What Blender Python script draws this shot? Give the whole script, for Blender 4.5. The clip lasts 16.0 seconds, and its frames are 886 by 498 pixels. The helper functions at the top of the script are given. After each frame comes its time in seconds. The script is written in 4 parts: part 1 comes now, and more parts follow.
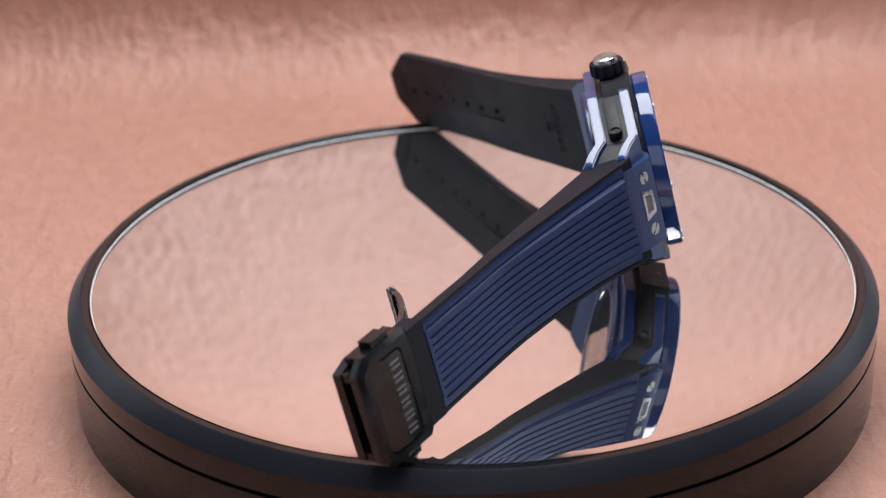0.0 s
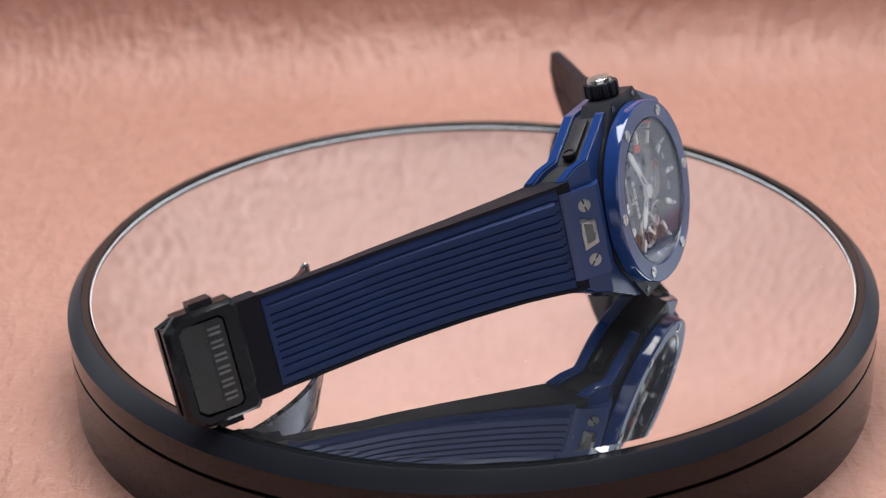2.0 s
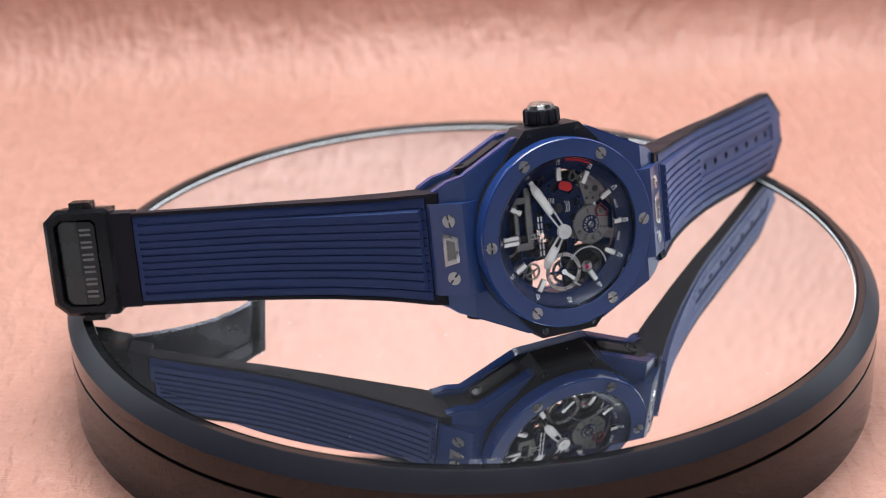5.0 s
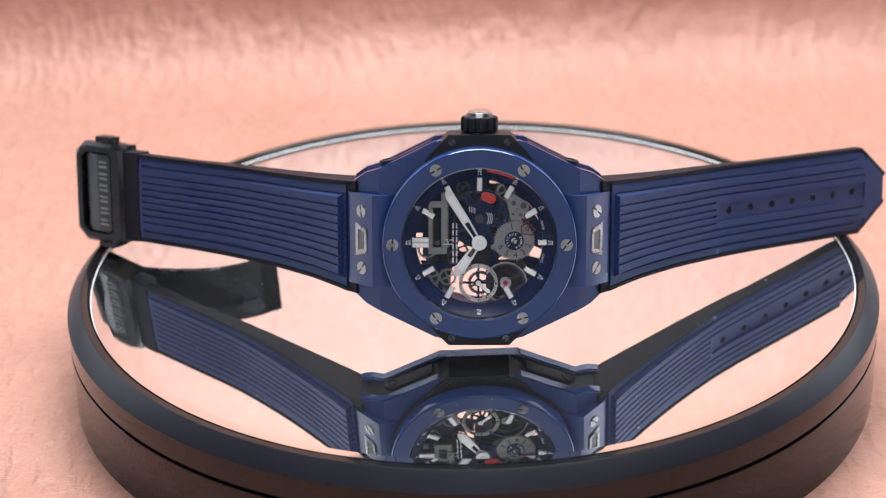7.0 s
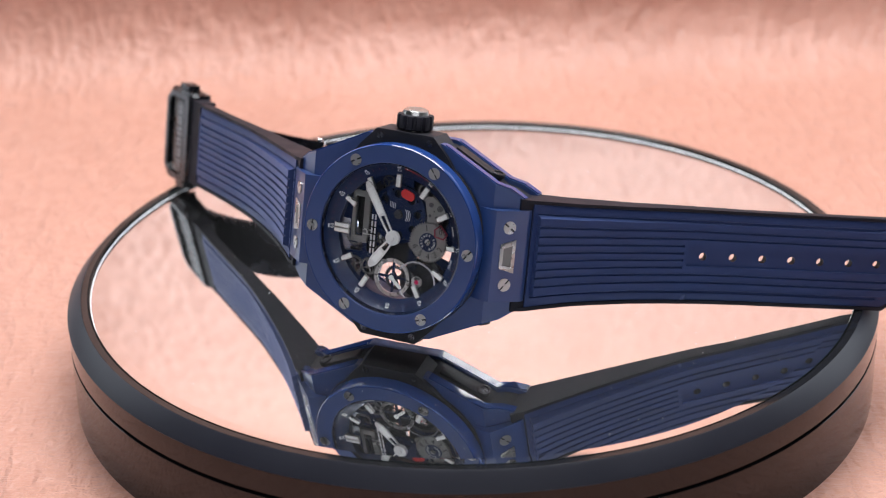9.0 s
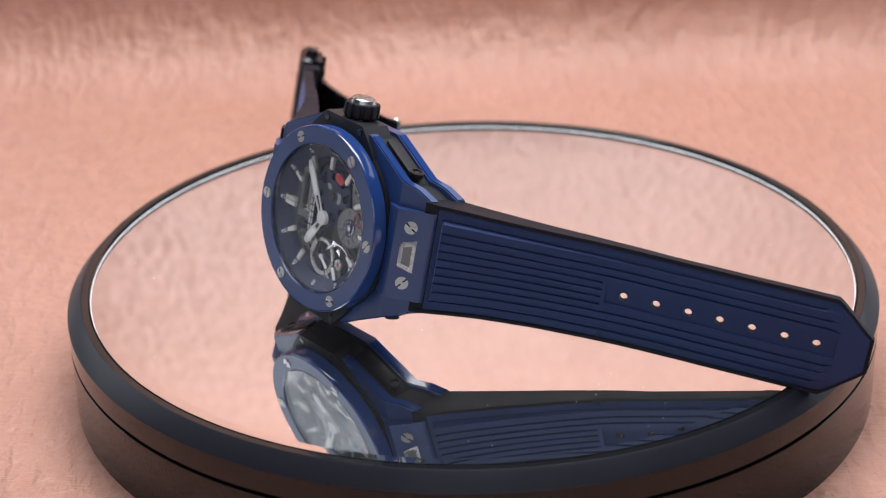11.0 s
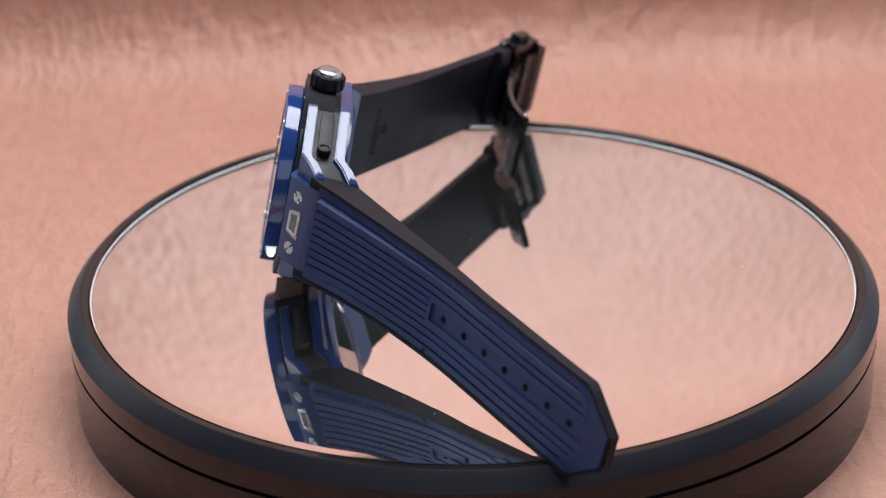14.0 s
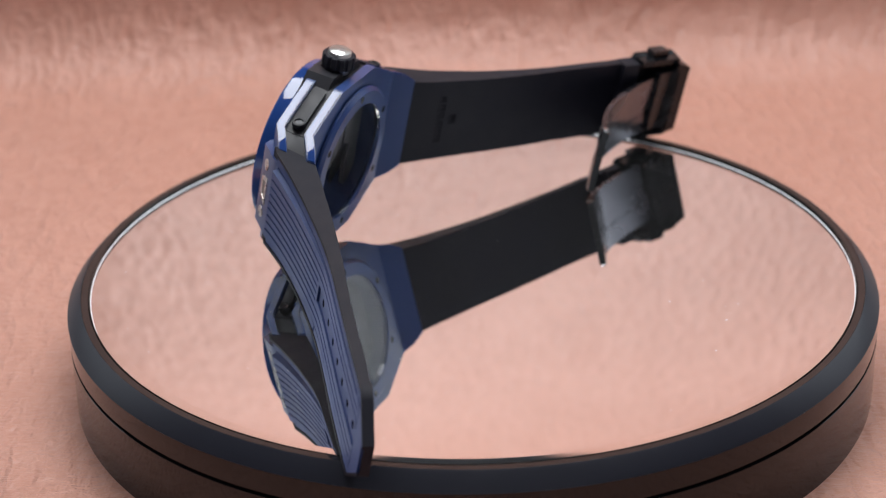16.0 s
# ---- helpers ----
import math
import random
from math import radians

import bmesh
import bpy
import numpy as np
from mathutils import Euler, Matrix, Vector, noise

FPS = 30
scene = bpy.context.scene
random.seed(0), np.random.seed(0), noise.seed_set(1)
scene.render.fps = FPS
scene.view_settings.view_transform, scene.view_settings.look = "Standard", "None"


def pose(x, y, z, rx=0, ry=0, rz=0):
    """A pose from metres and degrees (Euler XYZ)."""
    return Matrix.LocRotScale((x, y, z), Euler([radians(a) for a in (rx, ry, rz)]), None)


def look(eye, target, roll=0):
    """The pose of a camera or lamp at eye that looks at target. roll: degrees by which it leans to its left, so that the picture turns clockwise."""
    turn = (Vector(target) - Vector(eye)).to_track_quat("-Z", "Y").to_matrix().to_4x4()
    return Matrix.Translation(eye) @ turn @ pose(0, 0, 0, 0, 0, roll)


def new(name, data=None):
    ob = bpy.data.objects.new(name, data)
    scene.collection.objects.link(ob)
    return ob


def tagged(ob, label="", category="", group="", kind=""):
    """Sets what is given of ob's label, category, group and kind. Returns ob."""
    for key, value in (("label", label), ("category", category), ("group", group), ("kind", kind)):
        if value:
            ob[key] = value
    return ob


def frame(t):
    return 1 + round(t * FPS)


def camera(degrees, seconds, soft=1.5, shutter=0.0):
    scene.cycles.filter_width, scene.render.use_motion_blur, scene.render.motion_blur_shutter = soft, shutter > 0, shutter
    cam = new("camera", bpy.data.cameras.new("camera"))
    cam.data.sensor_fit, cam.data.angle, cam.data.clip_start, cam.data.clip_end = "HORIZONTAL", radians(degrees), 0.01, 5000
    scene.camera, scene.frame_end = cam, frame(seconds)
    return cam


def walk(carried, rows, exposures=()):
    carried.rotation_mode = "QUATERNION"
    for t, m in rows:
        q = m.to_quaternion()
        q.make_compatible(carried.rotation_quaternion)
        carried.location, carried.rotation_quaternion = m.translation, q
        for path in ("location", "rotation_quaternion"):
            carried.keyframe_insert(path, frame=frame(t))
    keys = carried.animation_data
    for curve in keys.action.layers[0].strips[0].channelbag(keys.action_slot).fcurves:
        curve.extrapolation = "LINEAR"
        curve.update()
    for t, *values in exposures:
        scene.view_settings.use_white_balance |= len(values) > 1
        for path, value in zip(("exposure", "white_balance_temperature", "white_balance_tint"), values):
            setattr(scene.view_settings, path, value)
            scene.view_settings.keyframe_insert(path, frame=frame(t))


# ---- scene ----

MM = 0.001

# ---------------------------------------------------------------- camera
EYE = Vector((0.0, -0.43746, 0.21187))
AIM = Vector((-0.015088, 0.903175, -0.429007))
cam = camera(26.93, 16.0, soft=1.1)
cam.data.dof.use_dof = True
cam.data.dof.focus_distance = 0.435
cam.data.dof.aperture_fstop = 16.0
walk(cam, [(0.0, look(EYE, EYE + AIM, -1.47)), (16.0, look(EYE, EYE + AIM, -1.47))],
     exposures=[(0.0, -0.56), (2.0, -0.46), (3.5, -0.26), (5.0, -0.05), (7.0, 0.12), (9.0, 0.06), (11.0, -0.28), (12.5, -0.42), (16.0, -0.56)])

# turn of the platter, degrees at each second
TURN = [(0.0, 89.05), (1.0, 76.24), (2.0, 63.66), (3.0, 50.9), (4.0, 37.94), (5.0, 25.2), (6.0, 12.5), (7.0, 0.0), (8.0, -12.4),
        (9.0, -24.99), (10.0, -37.7), (11.0, -50.5), (12.0, -63.2), (13.0, -75.66), (14.0, -88.08), (15.0, -100.75), (16.0, -113.63)]

# ---------------------------------------------------------------- light
world = bpy.data.worlds.new("world")
scene.world = world
world.use_nodes = True
world.node_tree.nodes["Background"].inputs[0].default_value = (0.8, 0.85, 1.0, 1)
world.node_tree.nodes["Background"].inputs[1].default_value = 0.3


def softbox(name, at, target, sx, sy, watts, colour):
    d = bpy.data.lights.new(name, "AREA")
    d.shape, d.size, d.size_y, d.energy, d.color = "RECTANGLE", sx, sy, watts, colour
    o = new(name, d)
    o.matrix_world = look(at, target)
    return o


softbox("softbox_overhead", (0.03, 0.12, 0.70), (0.01, 0.0, 0), 0.60, 0.42, 11.6, (0.95, 0.97, 1.0))
# unseen fill added behind the camera to brighten the faces turned towards it
softbox("fill_front", (0.0, -1.45, 0.80), (0, 0.05, 0), 1.6, 0.7, 5.2, (0.90, 0.94, 1.0))
for side in (1, -1):
    softbox("softbox_side", (0.80 * side, 0.50, 0.52), (0, 0.04, 0.02), 0.70, 0.72, 3.7 if side > 0 else 2.9, (0.86, 0.92, 1.0))

# ---------------------------------------------------------------- materials


def material(name, colour, rough=0.5, metal=0.0, ior=1.5, coat=0.0):
    m = bpy.data.materials.new(name)
    m.use_nodes = True
    b = m.node_tree.nodes["Principled BSDF"]
    b.inputs["Base Color"].default_value = (*colour, 1)
    b.inputs["Roughness"].default_value = rough
    b.inputs["Metallic"].default_value = metal
    b.inputs["IOR"].default_value = ior
    b.inputs["Coat Weight"].default_value = coat
    return m


def add(m, kind, **values):
    n = m.node_tree.nodes.new(kind)
    for k, v in values.items():
        n.inputs[k.replace("_", " ")].default_value = v
    return n


def grain(m, scale, rough_span=0.1, bump=0.1, distance=0.0001, detail=4.0, tint=0.0, tint_scale=None):
    """Fine relief, patchy gloss and a little tone change, in the object's own metres."""
    t = m.node_tree
    b = t.nodes["Principled BSDF"]
    co = t.nodes.new("ShaderNodeTexCoord")
    n = add(m, "ShaderNodeTexNoise", Scale=scale, Detail=detail)
    t.links.new(co.outputs["Object"], n.inputs["Vector"])
    if bump:
        bp = add(m, "ShaderNodeBump", Strength=bump, Distance=distance)
        t.links.new(n.outputs["Fac"], bp.inputs["Height"])
        t.links.new(bp.outputs["Normal"], b.inputs["Normal"])
    n2 = add(m, "ShaderNodeTexNoise", Scale=(tint_scale or scale * 0.12), Detail=5.0)
    t.links.new(co.outputs["Object"], n2.inputs["Vector"])
    mr = add(m, "ShaderNodeMapRange", From_Min=0.3, From_Max=0.7)
    r = b.inputs["Roughness"].default_value
    mr.inputs["To Min"].default_value, mr.inputs["To Max"].default_value = max(0.01, r - rough_span), r + rough_span
    t.links.new(n2.outputs["Fac"], mr.inputs["Value"])
    t.links.new(mr.outputs["Result"], b.inputs["Roughness"])
    if tint:
        mx = t.nodes.new("ShaderNodeMix")
        mx.data_type = "RGBA"
        c = b.inputs["Base Color"].default_value
        mx.inputs[6].default_value = [max(0, v * (1 - tint)) for v in c[:3]] + [1]
        mx.inputs[7].default_value = [min(1, v * (1 + tint)) for v in c[:3]] + [1]
        t.links.new(n2.outputs["Fac"], mx.inputs[0])
        t.links.new(mx.outputs[2], b.inputs["Base Color"])
    return m


CERAMIC = grain(material("blue_ceramic", (0.015, 0.040, 0.145), 0.32, ior=1.65), 900, 0.04, 0.03, 0.00002, tint=0.06)
POLISHED = material("polished_blue_ceramic", (0.014, 0.042, 0.17), 0.07, ior=1.66)
BLUE_RUBBER = grain(material("blue_rubber", (0.010, 0.026, 0.102), 0.52, ior=1.4), 2500, 0.06, 0.15, 0.00005, tint=0.10, tint_scale=120)
BLACK_RUBBER = grain(material("black_rubber", (0.0056, 0.0052, 0.0108), 0.58, ior=1.33), 2500, 0.06, 0.15, 0.00005, tint=0.2, tint_scale=150)
RESIN = grain(material("black_composite", (0.007, 0.0068, 0.0105), 0.50, ior=1.42), 1800, 0.06, 0.12, 0.00005, tint=0.2)
PVD = grain(material("black_plated_steel", (0.009, 0.009, 0.011), 0.25, metal=0.2, ior=1.42), 1500, 0.05, 0.05, 0.00003, tint=0.15)
GUNMETAL = grain(material("gunmetal_steel", (0.13, 0.13, 0.15), 0.26, metal=1.0), 900, 0.06, 0.06, 0.00003, tint=0.15)
OLIVE_STEEL = grain(material("dark_olive_steel", (0.062, 0.063, 0.060), 0.26, metal=1.0), 900, 0.06, 0.06, 0.00003, tint=0.15)
STEEL = grain(material("brushed_steel", (0.47, 0.46, 0.445), 0.30, metal=1.0), 2200, 0.08, 0.06, 0.00003, tint=0.1)
BRIGHT = material("bright_steel", (0.75, 0.75, 0.76), 0.12, metal=1.0)
DIAL_METAL = grain(material("grained_grey_metal", (0.19, 0.188, 0.185), 0.42, metal=0.7), 3000, 0.06, 0.1, 0.00003, tint=0.15)
LUME = material("white_lume", (0.62, 0.63, 0.62), 0.5)
rubber = BLUE_RUBBER.node_tree.nodes["Principled BSDF"]
rubber.inputs["Sheen Weight"].default_value = 0.25
rubber.inputs["Sheen Roughness"].default_value = 0.45
rubber.inputs["Sheen Tint"].default_value = (0.42, 0.52, 1.0, 1)
DARK_BLUE = grain(material("dark_blue_plate", (0.004, 0.012, 0.046), 0.34, ior=1.35), 2500, 0.06, 0.05, 0.00003, tint=0.2)
RED = material("red_enamel", (0.42, 0.012, 0.012), 0.4)
DIM_RED = material("dark_red_print", (0.09, 0.006, 0.012), 0.5)
SATIN_STEEL = grain(material("satin_hand_steel", (0.55, 0.55, 0.55), 0.5, metal=0.6), 2500, 0.06, 0.05, 0.00003, tint=0.08)
RUBY = material("ruby_jewel", (0.45, 0.03, 0.10), 0.1)
PRINT = material("grey_print", (0.50, 0.50, 0.52), 0.5)
MARK_GREY = material("mark_grey_steel", (0.22, 0.22, 0.23), 0.35, metal=0.8)
DARK = material("black_parts_slot_shade", (0.008, 0.008, 0.009), 0.5)
BRASS = material("movement_steel_dark", (0.07, 0.07, 0.075), 0.35, metal=0.8)
GLOSS_BLACK = grain(material("gloss_black_plastic", (0.010, 0.010, 0.011), 0.07, ior=1.42), 60, 0.02, 0.0, tint=0.2)
MIRROR = material("silvered_mirror", (0.82, 0.82, 0.825), 0.004, metal=0.99)
PAINT = grain(material("grey_wall_paint", (0.24, 0.245, 0.255), 0.7), 300, 0.05, 0.1, 0.0003, tint=0.05)
TABLE = grain(material("white_table_paint", (0.70, 0.70, 0.76), 0.5), 200, 0.05, 0.05, 0.0003, tint=0.05)

CRYSTAL = material("sapphire_crystal", (1, 1, 1), 0.0, ior=1.24)
CRYSTAL.node_tree.nodes["Principled BSDF"].inputs["Transmission Weight"].default_value = 1.0
GREEN_GLASS = material("green_glass_edge", (0.003, 0.006, 0.006), 0.22, ior=1.3)
FROSTED = grain(material("frosted_glass_edge", (0.82, 0.82, 0.84), 0.5), 800, 0.1, 0.1, 0.0001)
SATIN_BLACK = grain(material("satin_black_metal", (0.012, 0.0125, 0.019), 0.36, ior=1.4), 500, 0.03, 0.03, 0.00005, tint=0.15)


def leather():
    m = material("tan_leather", (0.60, 0.31, 0.20), 0.43)
    t = m.node_tree
    b = t.nodes["Principled BSDF"]
    co = t.nodes.new("ShaderNodeTexCoord")
    big = add(m, "ShaderNodeTexNoise", Scale=9.0, Detail=4.0, Roughness=0.55)
    pore = add(m, "ShaderNodeTexVoronoi", Scale=900.0)
    for n in (big, pore):
        t.links.new(co.outputs["Object"], n.inputs["Vector"])
    ramp = t.nodes.new("ShaderNodeValToRGB")
    ramp.color_ramp.elements[0].position, ramp.color_ramp.elements[1].position = 0.3, 0.7
    ramp.color_ramp.elements[0].color = (0.450, 0.220, 0.163, 1)
    ramp.color_ramp.elements[1].color = (0.520, 0.266, 0.203, 1)
    t.links.new(big.outputs["Fac"], ramp.inputs["Fac"])
    mx = t.nodes.new("ShaderNodeMix")
    mx.data_type, mx.blend_type = "RGBA", "MULTIPLY"
    # hollows darker, ridges paler in colour: hide mottling plus painted crease shading
    crease_tone_shade = t.nodes.new("ShaderNodeValToRGB")
    crease_tone_shade.color_ramp.elements[0].position, crease_tone_shade.color_ramp.elements[1].position = 0.36, 0.62
    crease_tone_shade.color_ramp.elements[0].color = (0.97, 0.955, 0.945, 1)
    crease_tone_shade.color_ramp.elements[1].color = (1.04, 1.05, 1.05, 1)
    mx.inputs[0].default_value = 1.0
    t.links.new(ramp.outputs["Color"], mx.inputs[6])
    t.links.new(crease_tone_shade.outputs["Color"], mx.inputs[7])
    t.links.new(mx.outputs[2], b.inputs["Base Color"])
    # creases drawn out along the hide, crossed by a finer pebbled grain
    lie = add(m, "ShaderNodeMapping", Scale=(1.0, 0.40, 0.40), Rotation=(0.2, 0.3, 0.7))
    t.links.new(co.outputs["Object"], lie.inputs["Vector"])
    crease = add(m, "ShaderNodeTexNoise", Scale=260.0, Detail=2.0, Roughness=0.5, Distortion=0.35)
    t.links.new(lie.outputs["Vector"], crease.inputs["Vector"])
    t.links.new(crease.outputs["Fac"], crease_tone_shade.inputs["Fac"])
    fine = add(m, "ShaderNodeTexNoise", Scale=640.0, Detail=2.0, Roughness=0.5, Distortion=0.6)
    cross = add(m, "ShaderNodeMapping", Scale=(0.5, 1.1, 1.0), Rotation=(0, 0, 0.5))
    t.links.new(co.outputs["Object"], cross.inputs["Vector"])
    t.links.new(cross.outputs["Vector"], fine.inputs["Vector"])
    b1 = add(m, "ShaderNodeBump", Strength=0.9, Distance=0.0022)
    b3 = add(m, "ShaderNodeBump", Strength=0.8, Distance=0.0010)
    b2 = add(m, "ShaderNodeBump", Strength=0.25, Distance=0.0003)
    t.links.new(crease.outputs["Fac"], b1.inputs["Height"])
    t.links.new(fine.outputs["Fac"], b3.inputs["Height"])
    t.links.new(pore.outputs["Distance"], b2.inputs["Height"])
    t.links.new(b1.outputs["Normal"], b3.inputs["Normal"])
    t.links.new(b3.outputs["Normal"], b2.inputs["Normal"])
    t.links.new(b2.outputs["Normal"], b.inputs["Normal"])
    return m


LEATHER = leather()

# ---------------------------------------------------------------- mesh helpers (millimetres)


def part(name, bm, mat, parent=None, label="", scale=MM, angle=32, bevel=0.0):
    if bevel:
        edges = [e for e in bm.edges if len(e.link_faces) == 2 and e.calc_face_angle(0) > 0.5]
        bmesh.ops.bevel(bm, geom=edges, offset=bevel, segments=2, profile=0.6, affect="EDGES", clamp_overlap=True)
    bmesh.ops.recalc_face_normals(bm, faces=bm.faces)
    me = bpy.data.meshes.new(name)
    bm.to_mesh(me)
    bm.free()
    me.transform(Matrix.Scale(scale, 4))
    me.polygons.foreach_set("use_smooth", [True] * len(me.polygons))
    me.set_sharp_from_angle(angle=radians(angle))
    me.materials.append(mat)
    ob = new(name, me)
    if parent:
        ob.parent = parent
    if label:
        tagged(ob, label)
    return ob


def lathe(bm, profile, seg=96, m=None, closed=True):
    """Turns (r, z) pairs about z."""
    rows = []
    for r, z in profile:
        rows.append([bm.verts.new((r * math.cos(2 * math.pi * k / seg), r * math.sin(2 * math.pi * k / seg), z)) for k in range(seg)])
    n = len(rows)
    for i in range(n if closed else n - 1):
        a, b = rows[i], rows[(i + 1) % n]
        for k in range(seg):
            j = (k + 1) % seg
            bm.faces.new((a[k], a[j], b[j], b[k]))
    vs = [v for row in rows for v in row]
    if m is not None:
        bmesh.ops.transform(bm, matrix=m, verts=vs)
    return vs


def disc(bm, r, z0, z1, seg=32, m=None, edge=0.0):
    """A solid round plate with a broken edge."""
    prof = [(r - edge, z1), (r, z1 - edge), (r, z0)] if edge else [(r, z1), (r, z0)]
    rows = [[bm.verts.new((q * math.cos(2 * math.pi * k / seg), q * math.sin(2 * math.pi * k / seg), z)) for k in range(seg)] for q, z in prof]
    for a, b in zip(rows, rows[1:]):
        for k in range(seg):
            bm.faces.new((a[k], a[(k + 1) % seg], b[(k + 1) % seg], b[k]))
    bm.faces.new(rows[0])
    bm.faces.new(rows[-1])
    vs = [v for row in rows for v in row]
    if m is not None:
        bmesh.ops.transform(bm, matrix=m, verts=vs)
    return vs


def prism(bm, pts, z0, z1, m=None):
    lo = [bm.verts.new((x, y, z0)) for x, y in pts]
    hi = [bm.verts.new((x, y, z1)) for x, y in pts]
    n = len(pts)
    bm.faces.new(hi)
    bm.faces.new(lo[::-1])
    for k in range(n):
        bm.faces.new((lo[k], lo[(k + 1) % n], hi[(k + 1) % n], hi[k]))
    if m is not None:
        bmesh.ops.transform(bm, matrix=m, verts=lo + hi)
    return lo + hi


def block(bm, cx, cy, cz, sx, sy, sz, m=None):
    a, b = sx / 2, sy / 2
    vs = prism(bm, [(cx - a, cy - b), (cx + a, cy - b), (cx + a, cy + b), (cx - a, cy + b)], cz - sz / 2, cz + sz / 2)
    if m is not None:
        bmesh.ops.transform(bm, matrix=m, verts=vs)
    return vs


def ring_plate(bm, poly, r_in, z0, z1, c=(0, 0)):
    """A plate of polygonal outline with a round opening."""
    angs = sorted({round(k * 2 * math.pi / 72, 6) for k in range(72)} | {round(math.atan2(y - c[1], x - c[0]) % (2 * math.pi), 6) for x, y in poly})
    out, inn = [], []
    n = len(poly)
    for a in angs:
        dx, dy = math.cos(a), math.sin(a)
        best = 1e9
        for k in range(n):
            x1, y1 = poly[k][0] - c[0], poly[k][1] - c[1]
            x2, y2 = poly[(k + 1) % n][0] - c[0], poly[(k + 1) % n][1] - c[1]
            ex, ey = x2 - x1, y2 - y1
            den = dx * ey - dy * ex
            if abs(den) < 1e-9:
                continue
            t = (x1 * ey - y1 * ex) / den
            s = (x1 * dy - y1 * dx) / den
            if t > 0 and -1e-4 <= s <= 1 + 1e-4:
                best = min(best, t)
        out.append((c[0] + dx * best, c[1] + dy * best))
        inn.append((c[0] + dx * r_in, c[1] + dy * r_in))
    V = [[bm.verts.new((x, y, z)) for x, y in loop] for loop, z in ((out, z1), (out, z0), (inn, z0), (inn, z1))]
    k = len(angs)
    for i in range(4):
        a, b = V[i], V[(i + 1) % 4]
        for j in range(k):
            bm.faces.new((a[j], a[(j + 1) % k], b[(j + 1) % k], b[j]))


def gear_points(r, teeth, depth, c=(0, 0), turn=0.0):
    pts = []
    for k in range(teeth):
        for f, q in ((0.0, r - depth), (0.25, r - depth), (0.4, r), (0.65, r)):
            a = turn + 2 * math.pi * (k + f) / teeth
            pts.append((c[0] + q * math.cos(a), c[1] + q * math.sin(a)))
    return pts


def screw(at, normal, r, turn, mat, parent, label="", h=0.3):
    """A round head with a broken slot across it, over a disc coloured dark for the slot's shade."""
    m = Matrix.Translation(at) @ Vector(normal).to_track_quat("Z", "Y").to_matrix().to_4x4() @ Matrix.Rotation(turn, 4, "Z")
    g = r * 0.15
    bm = bmesh.new()
    for s in (1, -1):
        a0 = math.asin(g / r)
        for z0, z1, q in ((-0.3, h - 0.08, 1.0), (h - 0.08, h, 0.93)):
            pts = [(r * q * math.cos(a), s * r * q * math.sin(a)) for a in [a0 + (math.pi - 2 * a0) * k / 14 for k in range(15)]]
            prism(bm, pts if s > 0 else pts[::-1], z0, z1, m)
    block(bm, 0, 0, h / 2 - 0.17, r * 0.42, g * 2.4, h + 0.3, m)
    part("screw", bm, mat, parent, label)
    # near-black disc: the shade of a deep slot, put into its floor colour
    bm = bmesh.new()
    disc(bm, r * 0.98, -0.25, 0.05, 24, m)
    part("slot_shade_disc", bm, DARK, parent)


def text_bm(words, size, depth=0.04):
    cu = bpy.data.curves.new("words", "FONT")
    cu.body, cu.size, cu.extrude, cu.align_x, cu.align_y = words, size, depth, "CENTER", "CENTER"
    cu.resolution_u = 3
    ob = bpy.data.objects.new("words", cu)
    scene.collection.objects.link(ob)
    me = bpy.data.meshes.new_from_object(ob.evaluated_get(bpy.context.evaluated_depsgraph_get()))
    bm = bmesh.new()
    bm.from_mesh(me)
    bpy.data.objects.remove(ob)
    bpy.data.curves.remove(cu)
    bpy.data.meshes.remove(me)
    return bm


def turned(bm, m):
    bmesh.ops.transform(bm, matrix=m, verts=bm.verts)
    return bm


# ---------------------------------------------------------------- the room and the leather
GROUND = -28.8


def room():
    for name, c, s in (("floor", (0, 0, -0.055), (3.4, 3.4, 0.05)), ("ceiling", (0, 0, 1.73), (3.4, 3.4, 0.06)),
                       ("wall_north", (0, 1.73, 0.835), (3.4, 0.06, 1.73)), ("wall_south", (0, -1.73, 0.835), (3.4, 0.06, 1.73)),
                       ("wall_east", (1.73, 0, 0.835), (0.06, 3.4, 1.73)), ("wall_west", (-1.73, 0, 0.835), (0.06, 3.4, 1.73))):
        bm = bmesh.new()
        block(bm, *c, *s)
        tagged(part(name, bm, TABLE if name == "floor" else PAINT, scale=1.0), "plain matt grey painted surface of the studio", "wall" if "wall" in name else name, kind="structure")


